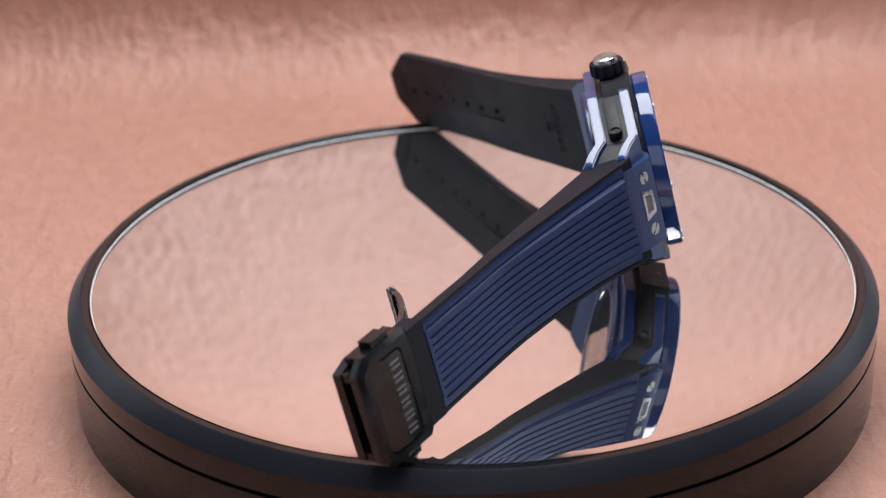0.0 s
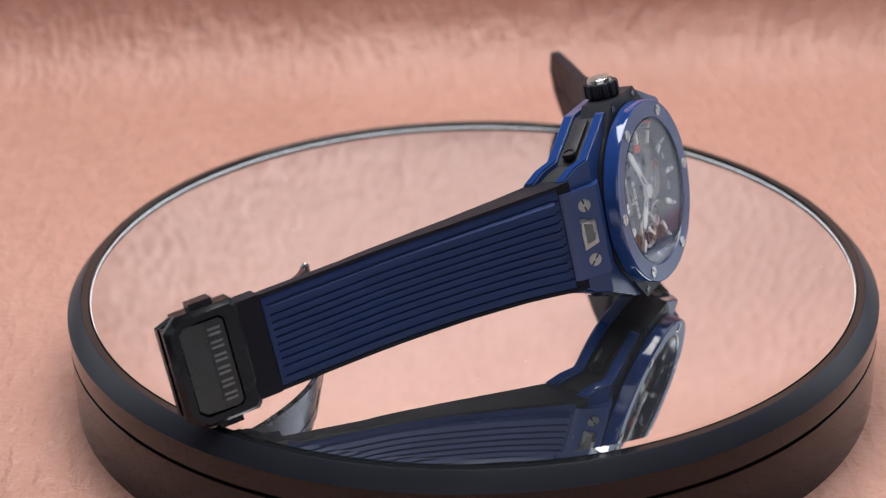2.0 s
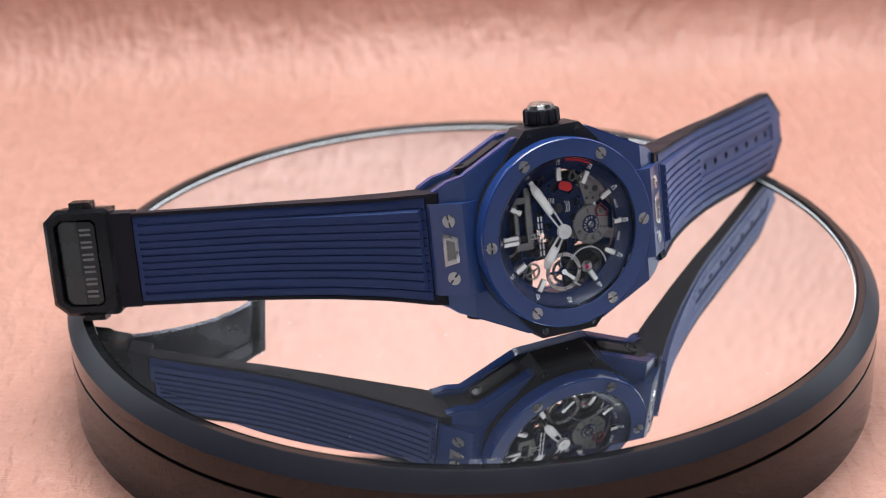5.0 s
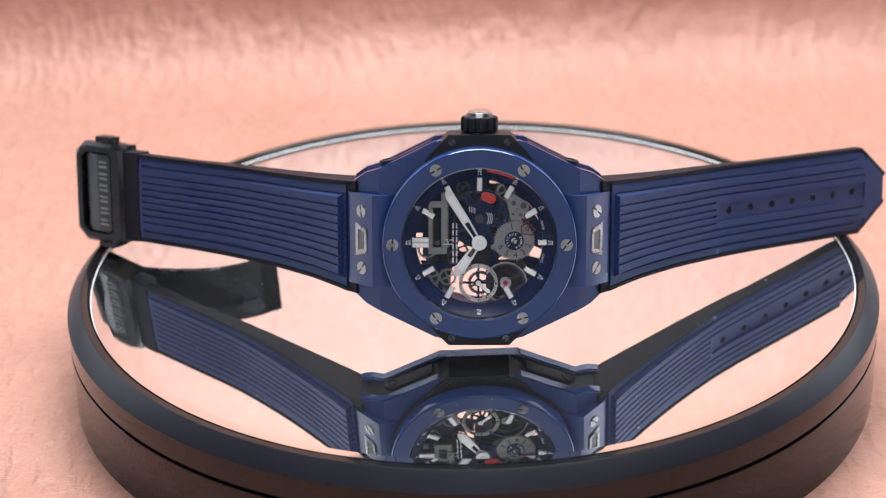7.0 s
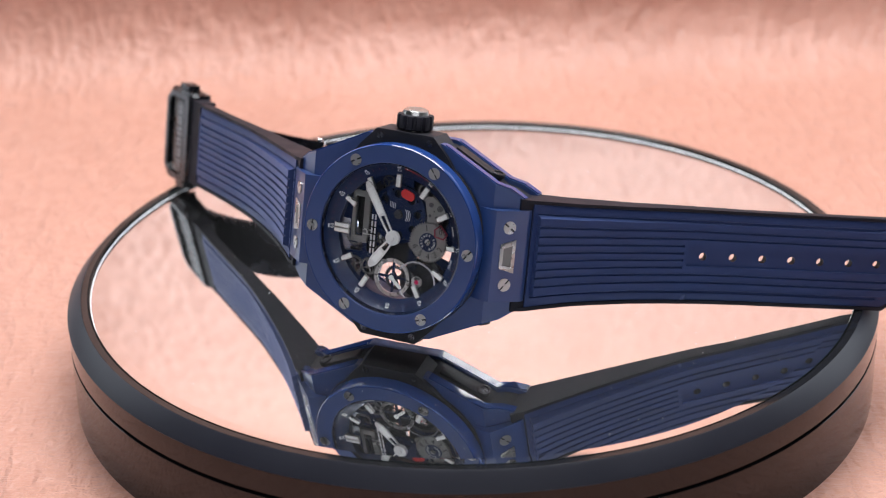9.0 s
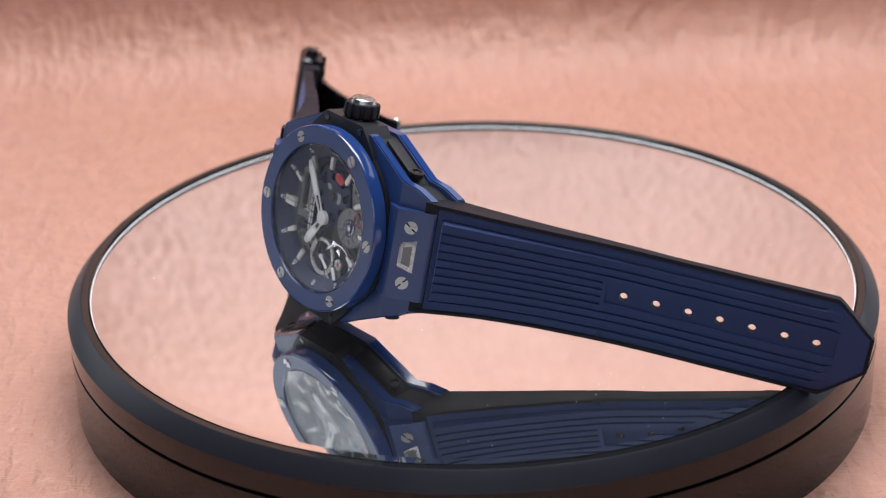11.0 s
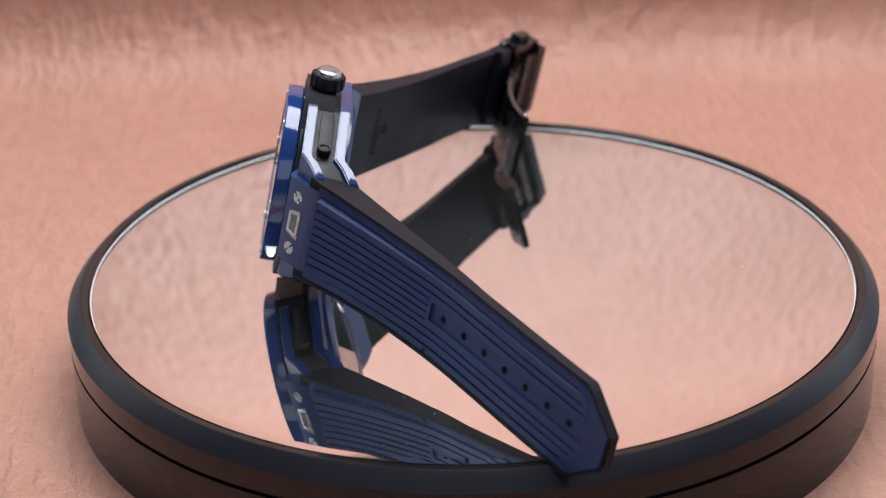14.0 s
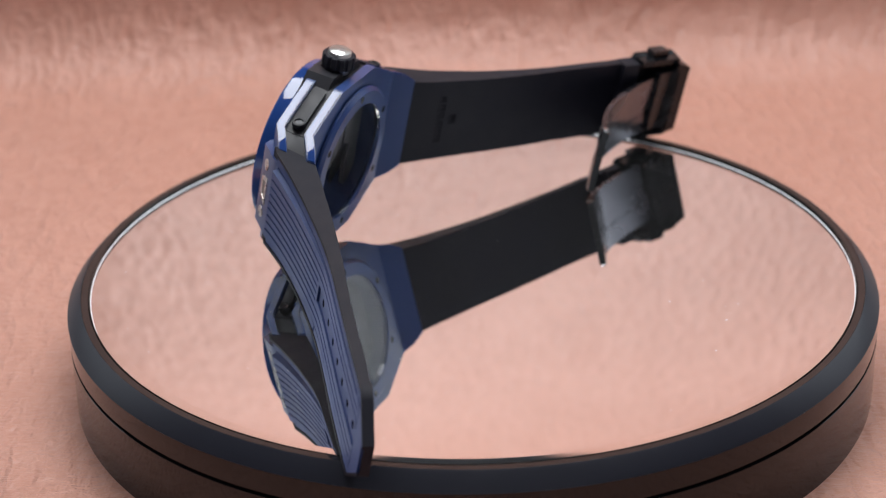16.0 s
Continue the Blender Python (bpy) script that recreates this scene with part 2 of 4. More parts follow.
def leather_sheet():
    """A sheet that lies flat, turns up steeply behind the turntable and then leans back."""
    x0, x1, y0 = -0.215, 0.205, -0.20
    flat, up, hold, lean = 0.188, 0.072, 0.004, 0.46
    top, rest = radians(90), radians(56)
    total = (flat - y0) + up + hold + lean
    nx, ny = 260, 460
    bm = bmesh.new()
    grid = []
    y, z, step = y0, 0.0, total / ny
    for j in range(ny + 1):
        s = step * j
        e = s - (flat - y0)
        if e < up:
            q = max(0.0, e / up)
            a = top * q * q * (3 - 2 * q)
        else:
            q = min(1.0, max(0.0, (e - up - hold) / 0.06))
            a = top + (rest - top) * q * q * (3 - 2 * q)
        if j:
            y, z = y + step * math.cos(a), z + step * math.sin(a)
        nrm = Vector((0, -math.sin(a), math.cos(a)))
        row = []
        for i in range(nx + 1):
            x = x0 + (x1 - x0) * i / nx
            soft = noise.noise(Vector((x * 9, s * 5, 0.3))) * (0.0012 + 0.0025 * min(1, a))
            fold = noise.noise(Vector((x * 60 + s * 45, s * 95 - x * 40, 2.0))) * 0.00045
            near = max(0.0, 1 - max(0.0, math.hypot(x, y) - 0.112) / 0.05)
            p = Vector((x, y, GROUND * MM + z)) + nrm * (soft + fold) * (1 - 0.9 * near)
            p.z -= 0.0006 * (1 - min(1, a * 4))
            row.append(bm.verts.new(p))
        grid.append(row)
    for j in range(ny):
        for i in range(nx):
            bm.faces.new((grid[j][i], grid[j][i + 1], grid[j + 1][i + 1], grid[j + 1][i]))
    ob = part("ground", bm, LEATHER, scale=1.0, angle=180)
    so = ob.modifiers.new("thickness", "SOLIDIFY")
    so.thickness, so.offset = 0.0016, -1
    tagged(ob, "tan wrinkled leather sheet, flat and sweeping up behind", "leather sheet", kind="structure")


room()
leather_sheet()

# ---------------------------------------------------------------- the turntable


def turntable():
    top = tagged(new("turntable"), "round gloss black turntable with mirror glass top", "turntable")
    top.location = (0, 0, GROUND * MM)
    dz = -GROUND
    bm = bmesh.new()
    lathe(bm, [(60, 0), (104.6, 0), (105.0, 0.4), (104.95, dz - 10.8), (104.85, dz - 10.7), (60, dz - 10.7)], 192)
    part("base", bm, GLOSS_BLACK, top, "fixed gloss black lower drum")
    bm = bmesh.new()
    lathe(bm, [(60, dz - 10.1), (104.4, dz - 10.1), (104.9, dz - 9.7), (104.9, dz - 4.0), (104.6, dz - 3.7), (101.5, dz - 0.35), (101.2, dz), (99.6, dz), (99.3, dz - 0.2), (99.3, dz - 2.6), (60, dz - 2.6)], 192)
    platter = part("platter", bm, GLOSS_BLACK, top)
    bm = bmesh.new()
    lathe(bm, [(104.78, dz - 3.6), (105.0, dz - 3.85), (104.8, dz - 4.1), (104.4, dz - 4.1), (101.2, dz - 0.5), (101.3, dz + 0.02), (101.75, dz - 0.3)], 192)
    part("bevel_ring", bm, SATIN_BLACK, platter, "satin grey-black bevelled ring")
    bm = bmesh.new()
    prof = [(98.9, dz - 1.13), (95.4, dz - 1.0)]
    rows = [[bm.verts.new((r * math.cos(2 * math.pi * k / 192), r * math.sin(2 * math.pi * k / 192), z)) for k in range(192)] for r, z in [(98.9, dz - 2.4)] + prof]
    for a, b in zip(rows, rows[1:]):
        for k in range(192):
            bm.faces.new((a[k], a[(k + 1) % 192], b[(k + 1) % 192], b[k]))
    bm.faces.new(rows[-1])
    bm.faces.new(rows[0])
    part("mirror", bm, MIRROR, platter, "clear silvered mirror disc with bevelled border", angle=1.0)
    bm = bmesh.new()
    lathe(bm, [(98.70, dz - 1.12), (98.95, dz - 1.14), (98.95, dz - 0.90), (98.90, dz - 0.90)], 192)
    part("frosted_edge", bm, FROSTED, platter, "pale frosted glass edge")
    bm = bmesh.new()
    lathe(bm, [(98.92, dz - 0.89), (99.28, dz - 0.89), (99.28, dz - 0.02), (99.05, dz - 0.02)], 192)
    part("glass_edge", bm, GREEN_GLASS, platter, "black border round the glass")
    # dust on the glass
    bm = bmesh.new()
    rnd = random.Random(5)
    for k in range(150):
        r, a = 92 * math.sqrt(rnd.random()), rnd.random() * 6.283
        q = 0.04 + 0.09 * rnd.random() ** 2
        m = Matrix.Translation((r * math.cos(a), r * math.sin(a), dz - 0.97)) @ Matrix.Rotation(rnd.random() * 3, 4, "Z")
        block(bm, 0, 0, 0.03, q * (1 + 2 * rnd.random()), q, 0.06, m)
    tagged(part("dust", bm, LUME, platter, "fine pale dust specks"), kind="stuff")
    return platter


PLATTER = turntable()

# ---------------------------------------------------------------- the watch
WATCH_AT = Matrix(((0.99974908, 0.02083203, 0.00823391, 0.00200392), (0.00329245, 0.22693057, -0.97390537, -0.04983619),
                   (-0.02215695, 0.97368811, 0.22680505, 0.02857231), (0, 0, 0, 1)))
WATCH = tagged(new("wrist_watch"), "blue ceramic skeleton wrist watch with ribbed blue rubber strap", "watch")
WATCH.matrix_world = WATCH_AT


BODY = [(23.5, -16.6), (23.5, 16.6), (9.4, 23.6), (-9.4, 23.6), (-23.5, 16.6), (-23.5, -16.6), (-9.4, -23.6), (9.4, -23.6)]


def scaled(poly, dx, dy):
    return [(x - math.copysign(dx, x), y - math.copysign(dy, y)) for x, y in poly]


def case():
    for name, z0, z1, mat, inset, label in (("front_plate", -7.5, -5.1, CERAMIC, 0.0, "satin blue ceramic case plate"),
                                            ("middle_case", -13.0, -7.5, RESIN, 0.9, "black composite middle of the case"),
                                            ("back_plate", -15.6, -13.0, CERAMIC, 0.0, "satin blue ceramic back plate")):
        bm = bmesh.new()
        ring_plate(bm, scaled(BODY, 0, inset), 17.9, z0, z1)
        plate = part(name, bm, mat, WATCH, label, bevel=0.35)
        for s in (1, -1):
            bm = bmesh.new()
            xs = (22.6, 25.8, 28.4) if inset else (23.4, 26.5, 29.4)
            ys = (15.9, 14.7, 12.8) if inset else (16.65, 15.45, 13.2)
            rings = []
            for x, y in zip(xs, ys):
                o = (x - 23.5) * 0.72
                rings.append([bm.verts.new((s * x, yy, zz - o)) for yy, zz in ((-y, z0), (y, z0), (y, z1), (-y, z1))])
            for a, b in zip(rings, rings[1:]):
                for k in range(4):
                    bm.faces.new((a[k], a[(k + 1) % 4], b[(k + 1) % 4], b[k]))
            bm.faces.new(rings[0])
            bm.faces.new(rings[-1])
            part("lug", bm, mat, plate, bevel=0.35)
        if inset:
            continue
        # polished strips along the slanted flanks
        for sx in (1, -1):
            for sy in (1, -1):
                bm = bmesh.new()
                zc = (z0 + z1) / 2
                line = [(10.0, 23.45), (23.4, 16.8), (26.5, 15.6), (29.3, 13.4)]
                prev = None
                for x, y in line:
                    o = max(0, x - 23.4) * 0.72
                    w = 0.95
                    cur = [bm.verts.new((sx * (x + dx), sy * (y + dy), zc + dz - o)) for dx, dy, dz in ((-0.2, -0.4, -w), (0.05, 0.12, -w), (0.05, 0.12, w), (-0.2, -0.4, w))]
                    if prev:
                        for k in range(4):
                            bm.faces.new((prev[k], prev[(k + 1) % 4], cur[(k + 1) % 4], cur[k]))
                    else:
                        bm.faces.new(cur)
                    prev = cur
                bm.faces.new(prev)
                part("chamfer", bm, POLISHED, plate, "mirror-polished blue edge")
    # flank inserts with their screws
    for sx in (1, -1):
        for sy in (1, -1):
            d = Vector((14.1, -7.0, 0)).normalized()
            bm = bmesh.new()
            m = Matrix(((d.x, -d.y, 0, 11.0), (d.y, d.x, 0, 22.1), (0, 0, 1, -10.3), (0, 0, 0, 1)))
            pts = [(0, -1.6), (11.3, -1.6)] + [(11.3 + 1.6 * math.cos(a), 1.6 * math.sin(a)) for a in [(-90 + 22.5 * k) * math.pi / 180 for k in range(1, 8)]] + [(11.3, 1.6), (0, 1.6)]
            vs = prism(bm, [(x, z) for x, z in pts], 0, 0.9)
            bmesh.ops.transform(bm, matrix=m @ Matrix.Rotation(-math.pi / 2, 4, "X") @ Matrix.Scale(-1, 4, (0, 1, 0)), verts=vs)
            bmesh.ops.transform(bm, matrix=Matrix.Diagonal((sx, sy, 1, 1)), verts=bm.verts)
            ins = part("flank_insert", bm, RESIN, WATCH, "black insert on the case flank", bevel=0.2)
            p = m @ Vector((11.4, 0.9, 0))
            nrm = m.to_3x3() @ Vector((0, 1, 0))
            out = Vector((0.22 * sx, sy, 0)).normalized()
            bm = bmesh.new()
            lathe(bm, [(1.0, -0.5), (1.75, -0.5), (1.75, 0.45), (1.6, 0.62), (1.12, 0.62), (1.0, 0.3)], 32,
                  Matrix.Translation((p.x * sx, p.y * sy, p.z)) @ out.to_track_quat("Z", "Y").to_matrix().to_4x4())
            part("screw_boss", bm, RESIN, ins, "round black screw seat")
            screw((p.x * sx, p.y * sy, p.z), out, 1.0, 0.6, BRASS, ins, "", 0.3)
    # lug brackets that carry two screws and a trapezoid window
    for s in (1, -1):
        bm = bmesh.new()
        prof = [(19.8, -5.2), (22.8, -3.7), (25.0, -3.6), (30.5, -9.0), (31.0, -10.4), (31.0, -14.5), (27.5, -16.2), (23.0, -13.0)]
        pts = [(x, z) for x, z in prof]
        prism(bm, pts, -10.9, 10.9)
        for v in bm.verts:
            v.co = Vector((s * v.co.x, v.co.z, v.co.y))
        br = part("lug_bracket", bm, CERAMIC, WATCH, "blue ceramic strap bracket with two screws", bevel=0.6)
        nrm = Vector((0.70 * s, 0, 0.71))
        for y, tn in ((6.85, 0.9 if s > 0 else 0.2), (-6.8, -0.7)):
            screw((27.55 * s, y, -6.15), nrm, 1.55, tn, STEEL, br, "slotted steel screw", 0.25)
        m = Matrix(((0.714 * s, 0, 0.70 * s, 27.6 * s), (0, 1, 0, 0), (-0.70, 0, 0.714, -6.12), (0, 0, 0, 1)))
        trap = [(-1.9, -2.9), (1.9, -4.0), (1.9, 4.0), (-1.9, 2.9)]
        inner = [(-1.05, -1.9), (1.05, -2.5), (1.05, 2.5), (-1.05, 1.9)]
        bm = bmesh.new()
        V = [[bm.verts.new((x, y, z)) for x, y in lp] for lp, z in ((trap, -0.2), (trap, 0.22), (inner, 0.22), (inner, -0.2))]
        for i in range(4):
            for k in range(4):
                bm.faces.new((V[i][k], V[i][(k + 1) % 4], V[(i + 1) % 4][(k + 1) % 4], V[(i + 1) % 4][k]))
        turned(bm, m)
        part("bracket_frame", bm, STEEL, br, "grey metal trapezoid frame", bevel=0.1)
        bm = bmesh.new()
        prism(bm, inner, -0.3, 0.05, m)
        part("bracket_inlay", bm, DIAL_METAL, br, "dark grey inlay")


def bezel():
    bm = bmesh.new()
    lathe(bm, [(18.0, -0.5), (18.25, 0), (22.14, 0), (22.16, -0.1), (22.1, -3.6), (21.8, -4.0), (18.0, -4.0)], 160)
    b = part("bezel", bm, CERAMIC, WATCH, "round satin blue ceramic bezel with six screws")
    bm = bmesh.new()
    lathe(bm, [(22.0, -0.35), (22.14, 0.02), (22.30, 0.02), (22.50, -0.20), (22.58, -0.5), (22.56, -3.5), (22.1, -3.95), (21.8, -3.5)], 160)
    part("bezel_flank", bm, POLISHED, b, "mirror-polished flank of the bezel")
    bm = bmesh.new()
    lathe(bm, [(20.0, -5.2), (22.1, -5.2), (22.6, -4.9), (22.6, -4.25), (22.1, -3.95), (20.0, -3.95)], 128)
    part("bezel_gasket", bm, RESIN, WATCH, "black ring beneath the bezel")
    for k, tn in enumerate((0.9, 2.2, 0.5, 1.5, -0.9, 0.3)):
        a = radians(60 * k)
        screw((20.22 * math.cos(a), 20.22 * math.sin(a), 0.02), (0, 0, 1), 1.4, tn, STEEL, b, "slotted steel screw", 0.25)
    # crystal
    bm = bmesh.new()
    disc(bm, 18.0, -1.5, -0.15, 96, edge=0.3)
    c = part("crystal", bm, CRYSTAL, WATCH, "clear flat sapphire crystal")
    c.visible_shadow = False
    bm = bmesh.new()
    lathe(bm, [(17.75, -1.6), (18.05, -1.6), (18.05, -0.3), (17.85, -0.25)], 128)
    part("crystal_gasket", bm, GUNMETAL, WATCH, "thin bright ring round the crystal")
    # black ears above and below
    for s in (1, -1):
        bm = bmesh.new()
        pts = [(-14.0, 17.0), (14.0, 17.0), (11.5, 20.6), (7.2, 25.1), (-7.2, 25.1), (-11.5, 20.6)]
        prism(bm, [(x, s * y) for x, y in pts], -11.5, -4.05)
        e = part("case_ear", bm, RESIN, WATCH, "black composite ear of the case", bevel=0.5)
        for x in (-6.4, 6.4):
            screw((x, s * 23.45, -4.05), (0, 0, 1), 0.85, 0.8 if x > 0 else 1.9, GUNMETAL, e, "small slotted screw", 0.2)
    # back ring and back crystal
    bm = bmesh.new()
    lathe(bm, [(16.2, -17.4), (19.6, -17.4), (20.6, -16.6), (20.6, -15.9), (16.2, -15.9)], 128)
    back = part("case_back", bm, CERAMIC, WATCH, "satin blue case back ring")
    for k in range(6):
        a = radians(60 * k + 30)
        screw((18.3 * math.cos(a), 18.3 * math.sin(a), -17.38), (0, 0, -1), 0.95, 0.7 * k, PVD, back, "small black screw", 0.1)
    bm = bmesh.new()
    disc(bm, 16.2, -17.2, -16.2, 96)
    c = part("back_crystal", bm, CRYSTAL, WATCH, "clear back crystal")
    c.visible_shadow = False


def crown():
    m = Matrix.Translation((0, 25.0, -9.0)) @ Matrix.Rotation(-math.pi / 2, 4, "X")
    bm = bmesh.new()
    disc(bm, 3.0, -1.2, 0.6, 32, m)
    part("crown_stem", bm, STEEL, WATCH, "steel crown stem")
    bm = bmesh.new()
    n = 12
    rows = []
    for z, q in ((0.3, 0.90), (0.7, 1.0), (3.3, 1.0), (3.75, 0.95), (3.9, 0.74)):
        row = []
        for k in range(n * 8):
            f = (k % 8) / 8
            g = 4.35 if f < 0.62 else 3.95
            a = 2 * math.pi * k / (n * 8)
            row.append(bm.verts.new((g * q * math.cos(a), g * q * math.sin(a), z)))
        rows.append(row)
    for a, b in zip(rows, rows[1:]):
        for k in range(len(a)):
            bm.faces.new((a[k], a[(k + 1) % len(a)], b[(k + 1) % len(a)], b[k]))
    bm.faces.new(rows[0])
    bm.faces.new(rows[-1])
    turned(bm, m)
    c = part("crown", bm, BLACK_RUBBER, WATCH, "ridged black rubber crown with steel cap")
    bm = bmesh.new()
    lathe(bm, [(0.01, 5.2), (2.3, 5.15), (2.95, 4.75), (3.2, 3.8), (0.01, 3.8)], 48, m)
    cap = part("crown_cap", bm, STEEL, c, "bright steel crown cap")
    bm = bmesh.new()
    for x in (-0.75, 0.75):
        block(bm, x, 0, 5.2, 0.5, 2.6, 0.14, m)
    block(bm, 0, 0, 5.2, 1.2, 0.5, 0.14, m)
    part("cap_relief", bm, STEEL, cap, bevel=0.04)


case()
bezel()
crown()

# ---- strap, laid along a falling line on each side
LINE = [(27.5, -6.5), (29, -8), (36, -16.2), (44, -24.5), (54, -33.8), (64, -42.1), (76, -50.6), (88.5, -59.3), (101, -68.2), (112, -76.0), (124, -84.5)]


def spline():
    """Arc length table of the strap's outer face."""
    pts = []
    for k in range(len(LINE) - 1):
        p0, p1, p2, p3 = (Vector(LINE[min(max(k + d, 0), len(LINE) - 1)]) for d in (-1, 0, 1, 2))
        for j in range(10):
            t = j / 10
            pts.append(0.5 * ((2 * p1) + (p2 - p0) * t + (2 * p0 - 5 * p1 + 4 * p2 - p3) * t * t + (3 * p1 - p0 - 3 * p2 + p3) * t ** 3))
    pts.append(Vector(LINE[-1]))
    s = [0.0]
    for a, b in zip(pts, pts[1:]):
        s.append(s[-1] + (b - a).length)
    return np.array(s), np.array([p.x for p in pts]), np.array([p.y for p in pts])


S_ARC, S_X, S_Z = spline()


def arc_at(x):
    return float(np.interp(x, S_X, S_ARC))


def on_strap(u, y, h, side):
    x, z = np.interp(u, S_ARC, S_X), np.interp(u, S_ARC, S_Z)
    dx, dz = np.interp(u + 1.5, S_ARC, S_X) - np.interp(u - 1.5, S_ARC, S_X), np.interp(u + 1.5, S_ARC, S_Z) - np.interp(u - 1.5, S_ARC, S_Z)
    q = math.hypot(dx, dz)
    return Vector((side * (x - h * dz / q), y, z + h * dx / q))


def half_width(u):
    return float(np.interp(u, [0, 5, 18, 32, 60, 130], [13.6, 13.3, 12.4, 11.9, 11.6, 11.6]))


def thick(u):
    return float(np.interp(u, [0, 8, 25, 45, 60, 130], [8.2, 7.8, 5.3, 3.1, 2.2, 2.0]))


GROOVES = (-0.80, -0.585, -0.41, -0.245, -0.08, 0.08, 0.245, 0.41, 0.585, 0.80)


def strip(bm, u0, u1, nu, columns, top, bottom, side, lo_end=None, hi_end=None, extra=()):
    """A closed slab over strap stations. columns(u): list of y; top(u, y), bottom(u, y): heights."""
    rows = []
    for u in sorted([u0 + (u1 - u0) * j / nu for j in range(nu + 1)] + list(extra)):
        ys = columns(u)
        rows.append(([bm.verts.new(on_strap(u, y, top(u, y), side)) for y in ys], [bm.verts.new(on_strap(u, y, bottom(u, y), side)) for y in ys]))
    k = len(rows[0][0])
    for (t0, b0), (t1, b1) in zip(rows, rows[1:]):
        for i in range(k - 1):
            bm.faces.new((t0[i], t0[i + 1], t1[i + 1], t1[i]))
            bm.faces.new((b0[i], b1[i], b1[i + 1], b0[i + 1]))
        bm.faces.new((t0[0], t1[0], b1[0], b0[0]))
        bm.faces.new((t0[-1], b0[-1], b1[-1], t1[-1]))
    for t0, b0 in (rows[0], rows[-1]):
        for i in range(k - 1):
            bm.faces.new((t0[i], t0[i + 1], b0[i + 1], b0[i]))


HOLE_X = (63.9, 70.1, 76.3, 82.4, 88.5, 94.6, 100.6)
HOLE_U = [arc_at(x) for x in HOLE_X]
PANEL_U = (arc_at(60.6), arc_at(104.3))


def hole_cells(bm, h_top, h_bot, y_half, side, r=0.98):
    """The band that the buckle holes pierce: one squared cell round each hole."""
    cuts = [PANEL_U[0]] + [(a + b) / 2 for a, b in zip(HOLE_U, HOLE_U[1:])] + [PANEL_U[1]]
    for c, a, b in zip(HOLE_U, cuts, cuts[1:]):
        n = 24
        sq, ci = [], []
        for k in range(n):
            t = 2 * math.pi * (k + 0.5) / n
            dx, dy = math.cos(t), math.sin(t)
            lu = (b - c) if dx > 0 else (c - a)
            q = min(lu / max(abs(dx), 1e-6), y_half / max(abs(dy), 1e-6))
            sq.append((c + dx * q, dy * q))
            ci.append((c + dx * r, dy * r))
        for corner in ((a, -y_half), (a, y_half), (b, -y_half), (b, y_half)):
            k = min(range(n), key=lambda i: (sq[i][0] - corner[0]) ** 2 + (sq[i][1] - corner[1]) ** 2)
            sq[k] = corner
        st, ct, sb, cb = ([bm.verts.new(on_strap(u, y, h, side)) for u, y in loop] for loop, h in ((sq, h_top), (ci, h_top), (sq, h_bot), (ci, h_bot)))
        for k in range(n):
            j = (k + 1) % n
            bm.faces.new((st[k], st[j], ct[j], ct[k]))
            bm.faces.new((sb[k], cb[k], cb[j], sb[j]))
            bm.faces.new((ct[k], ct[j], cb[j], cb[k]))


def insert_height(u, v, u_end):
    """Height of the ribbed blue face over the strap line; v runs from -1 to 1 across."""
    near = max(0.0, 1 - max(0.0, u - 6.9) / 42.0) if u > 6.8 else -0.2
    h = 0.35
    if abs(v) < 0.80:
        h += 0.25 + 1.2 * near
    return h


def groove_columns(u, w):
    ys = [-w, -w + 0.12]
    for g in GROOVES:
        d = 0.30 if abs(g) < 0.7 else 0.42
        ys += [g * w - d, g * w - d * 0.45, g * w + d * 0.45, g * w + d]
    return ys + [w - 0.12, w]


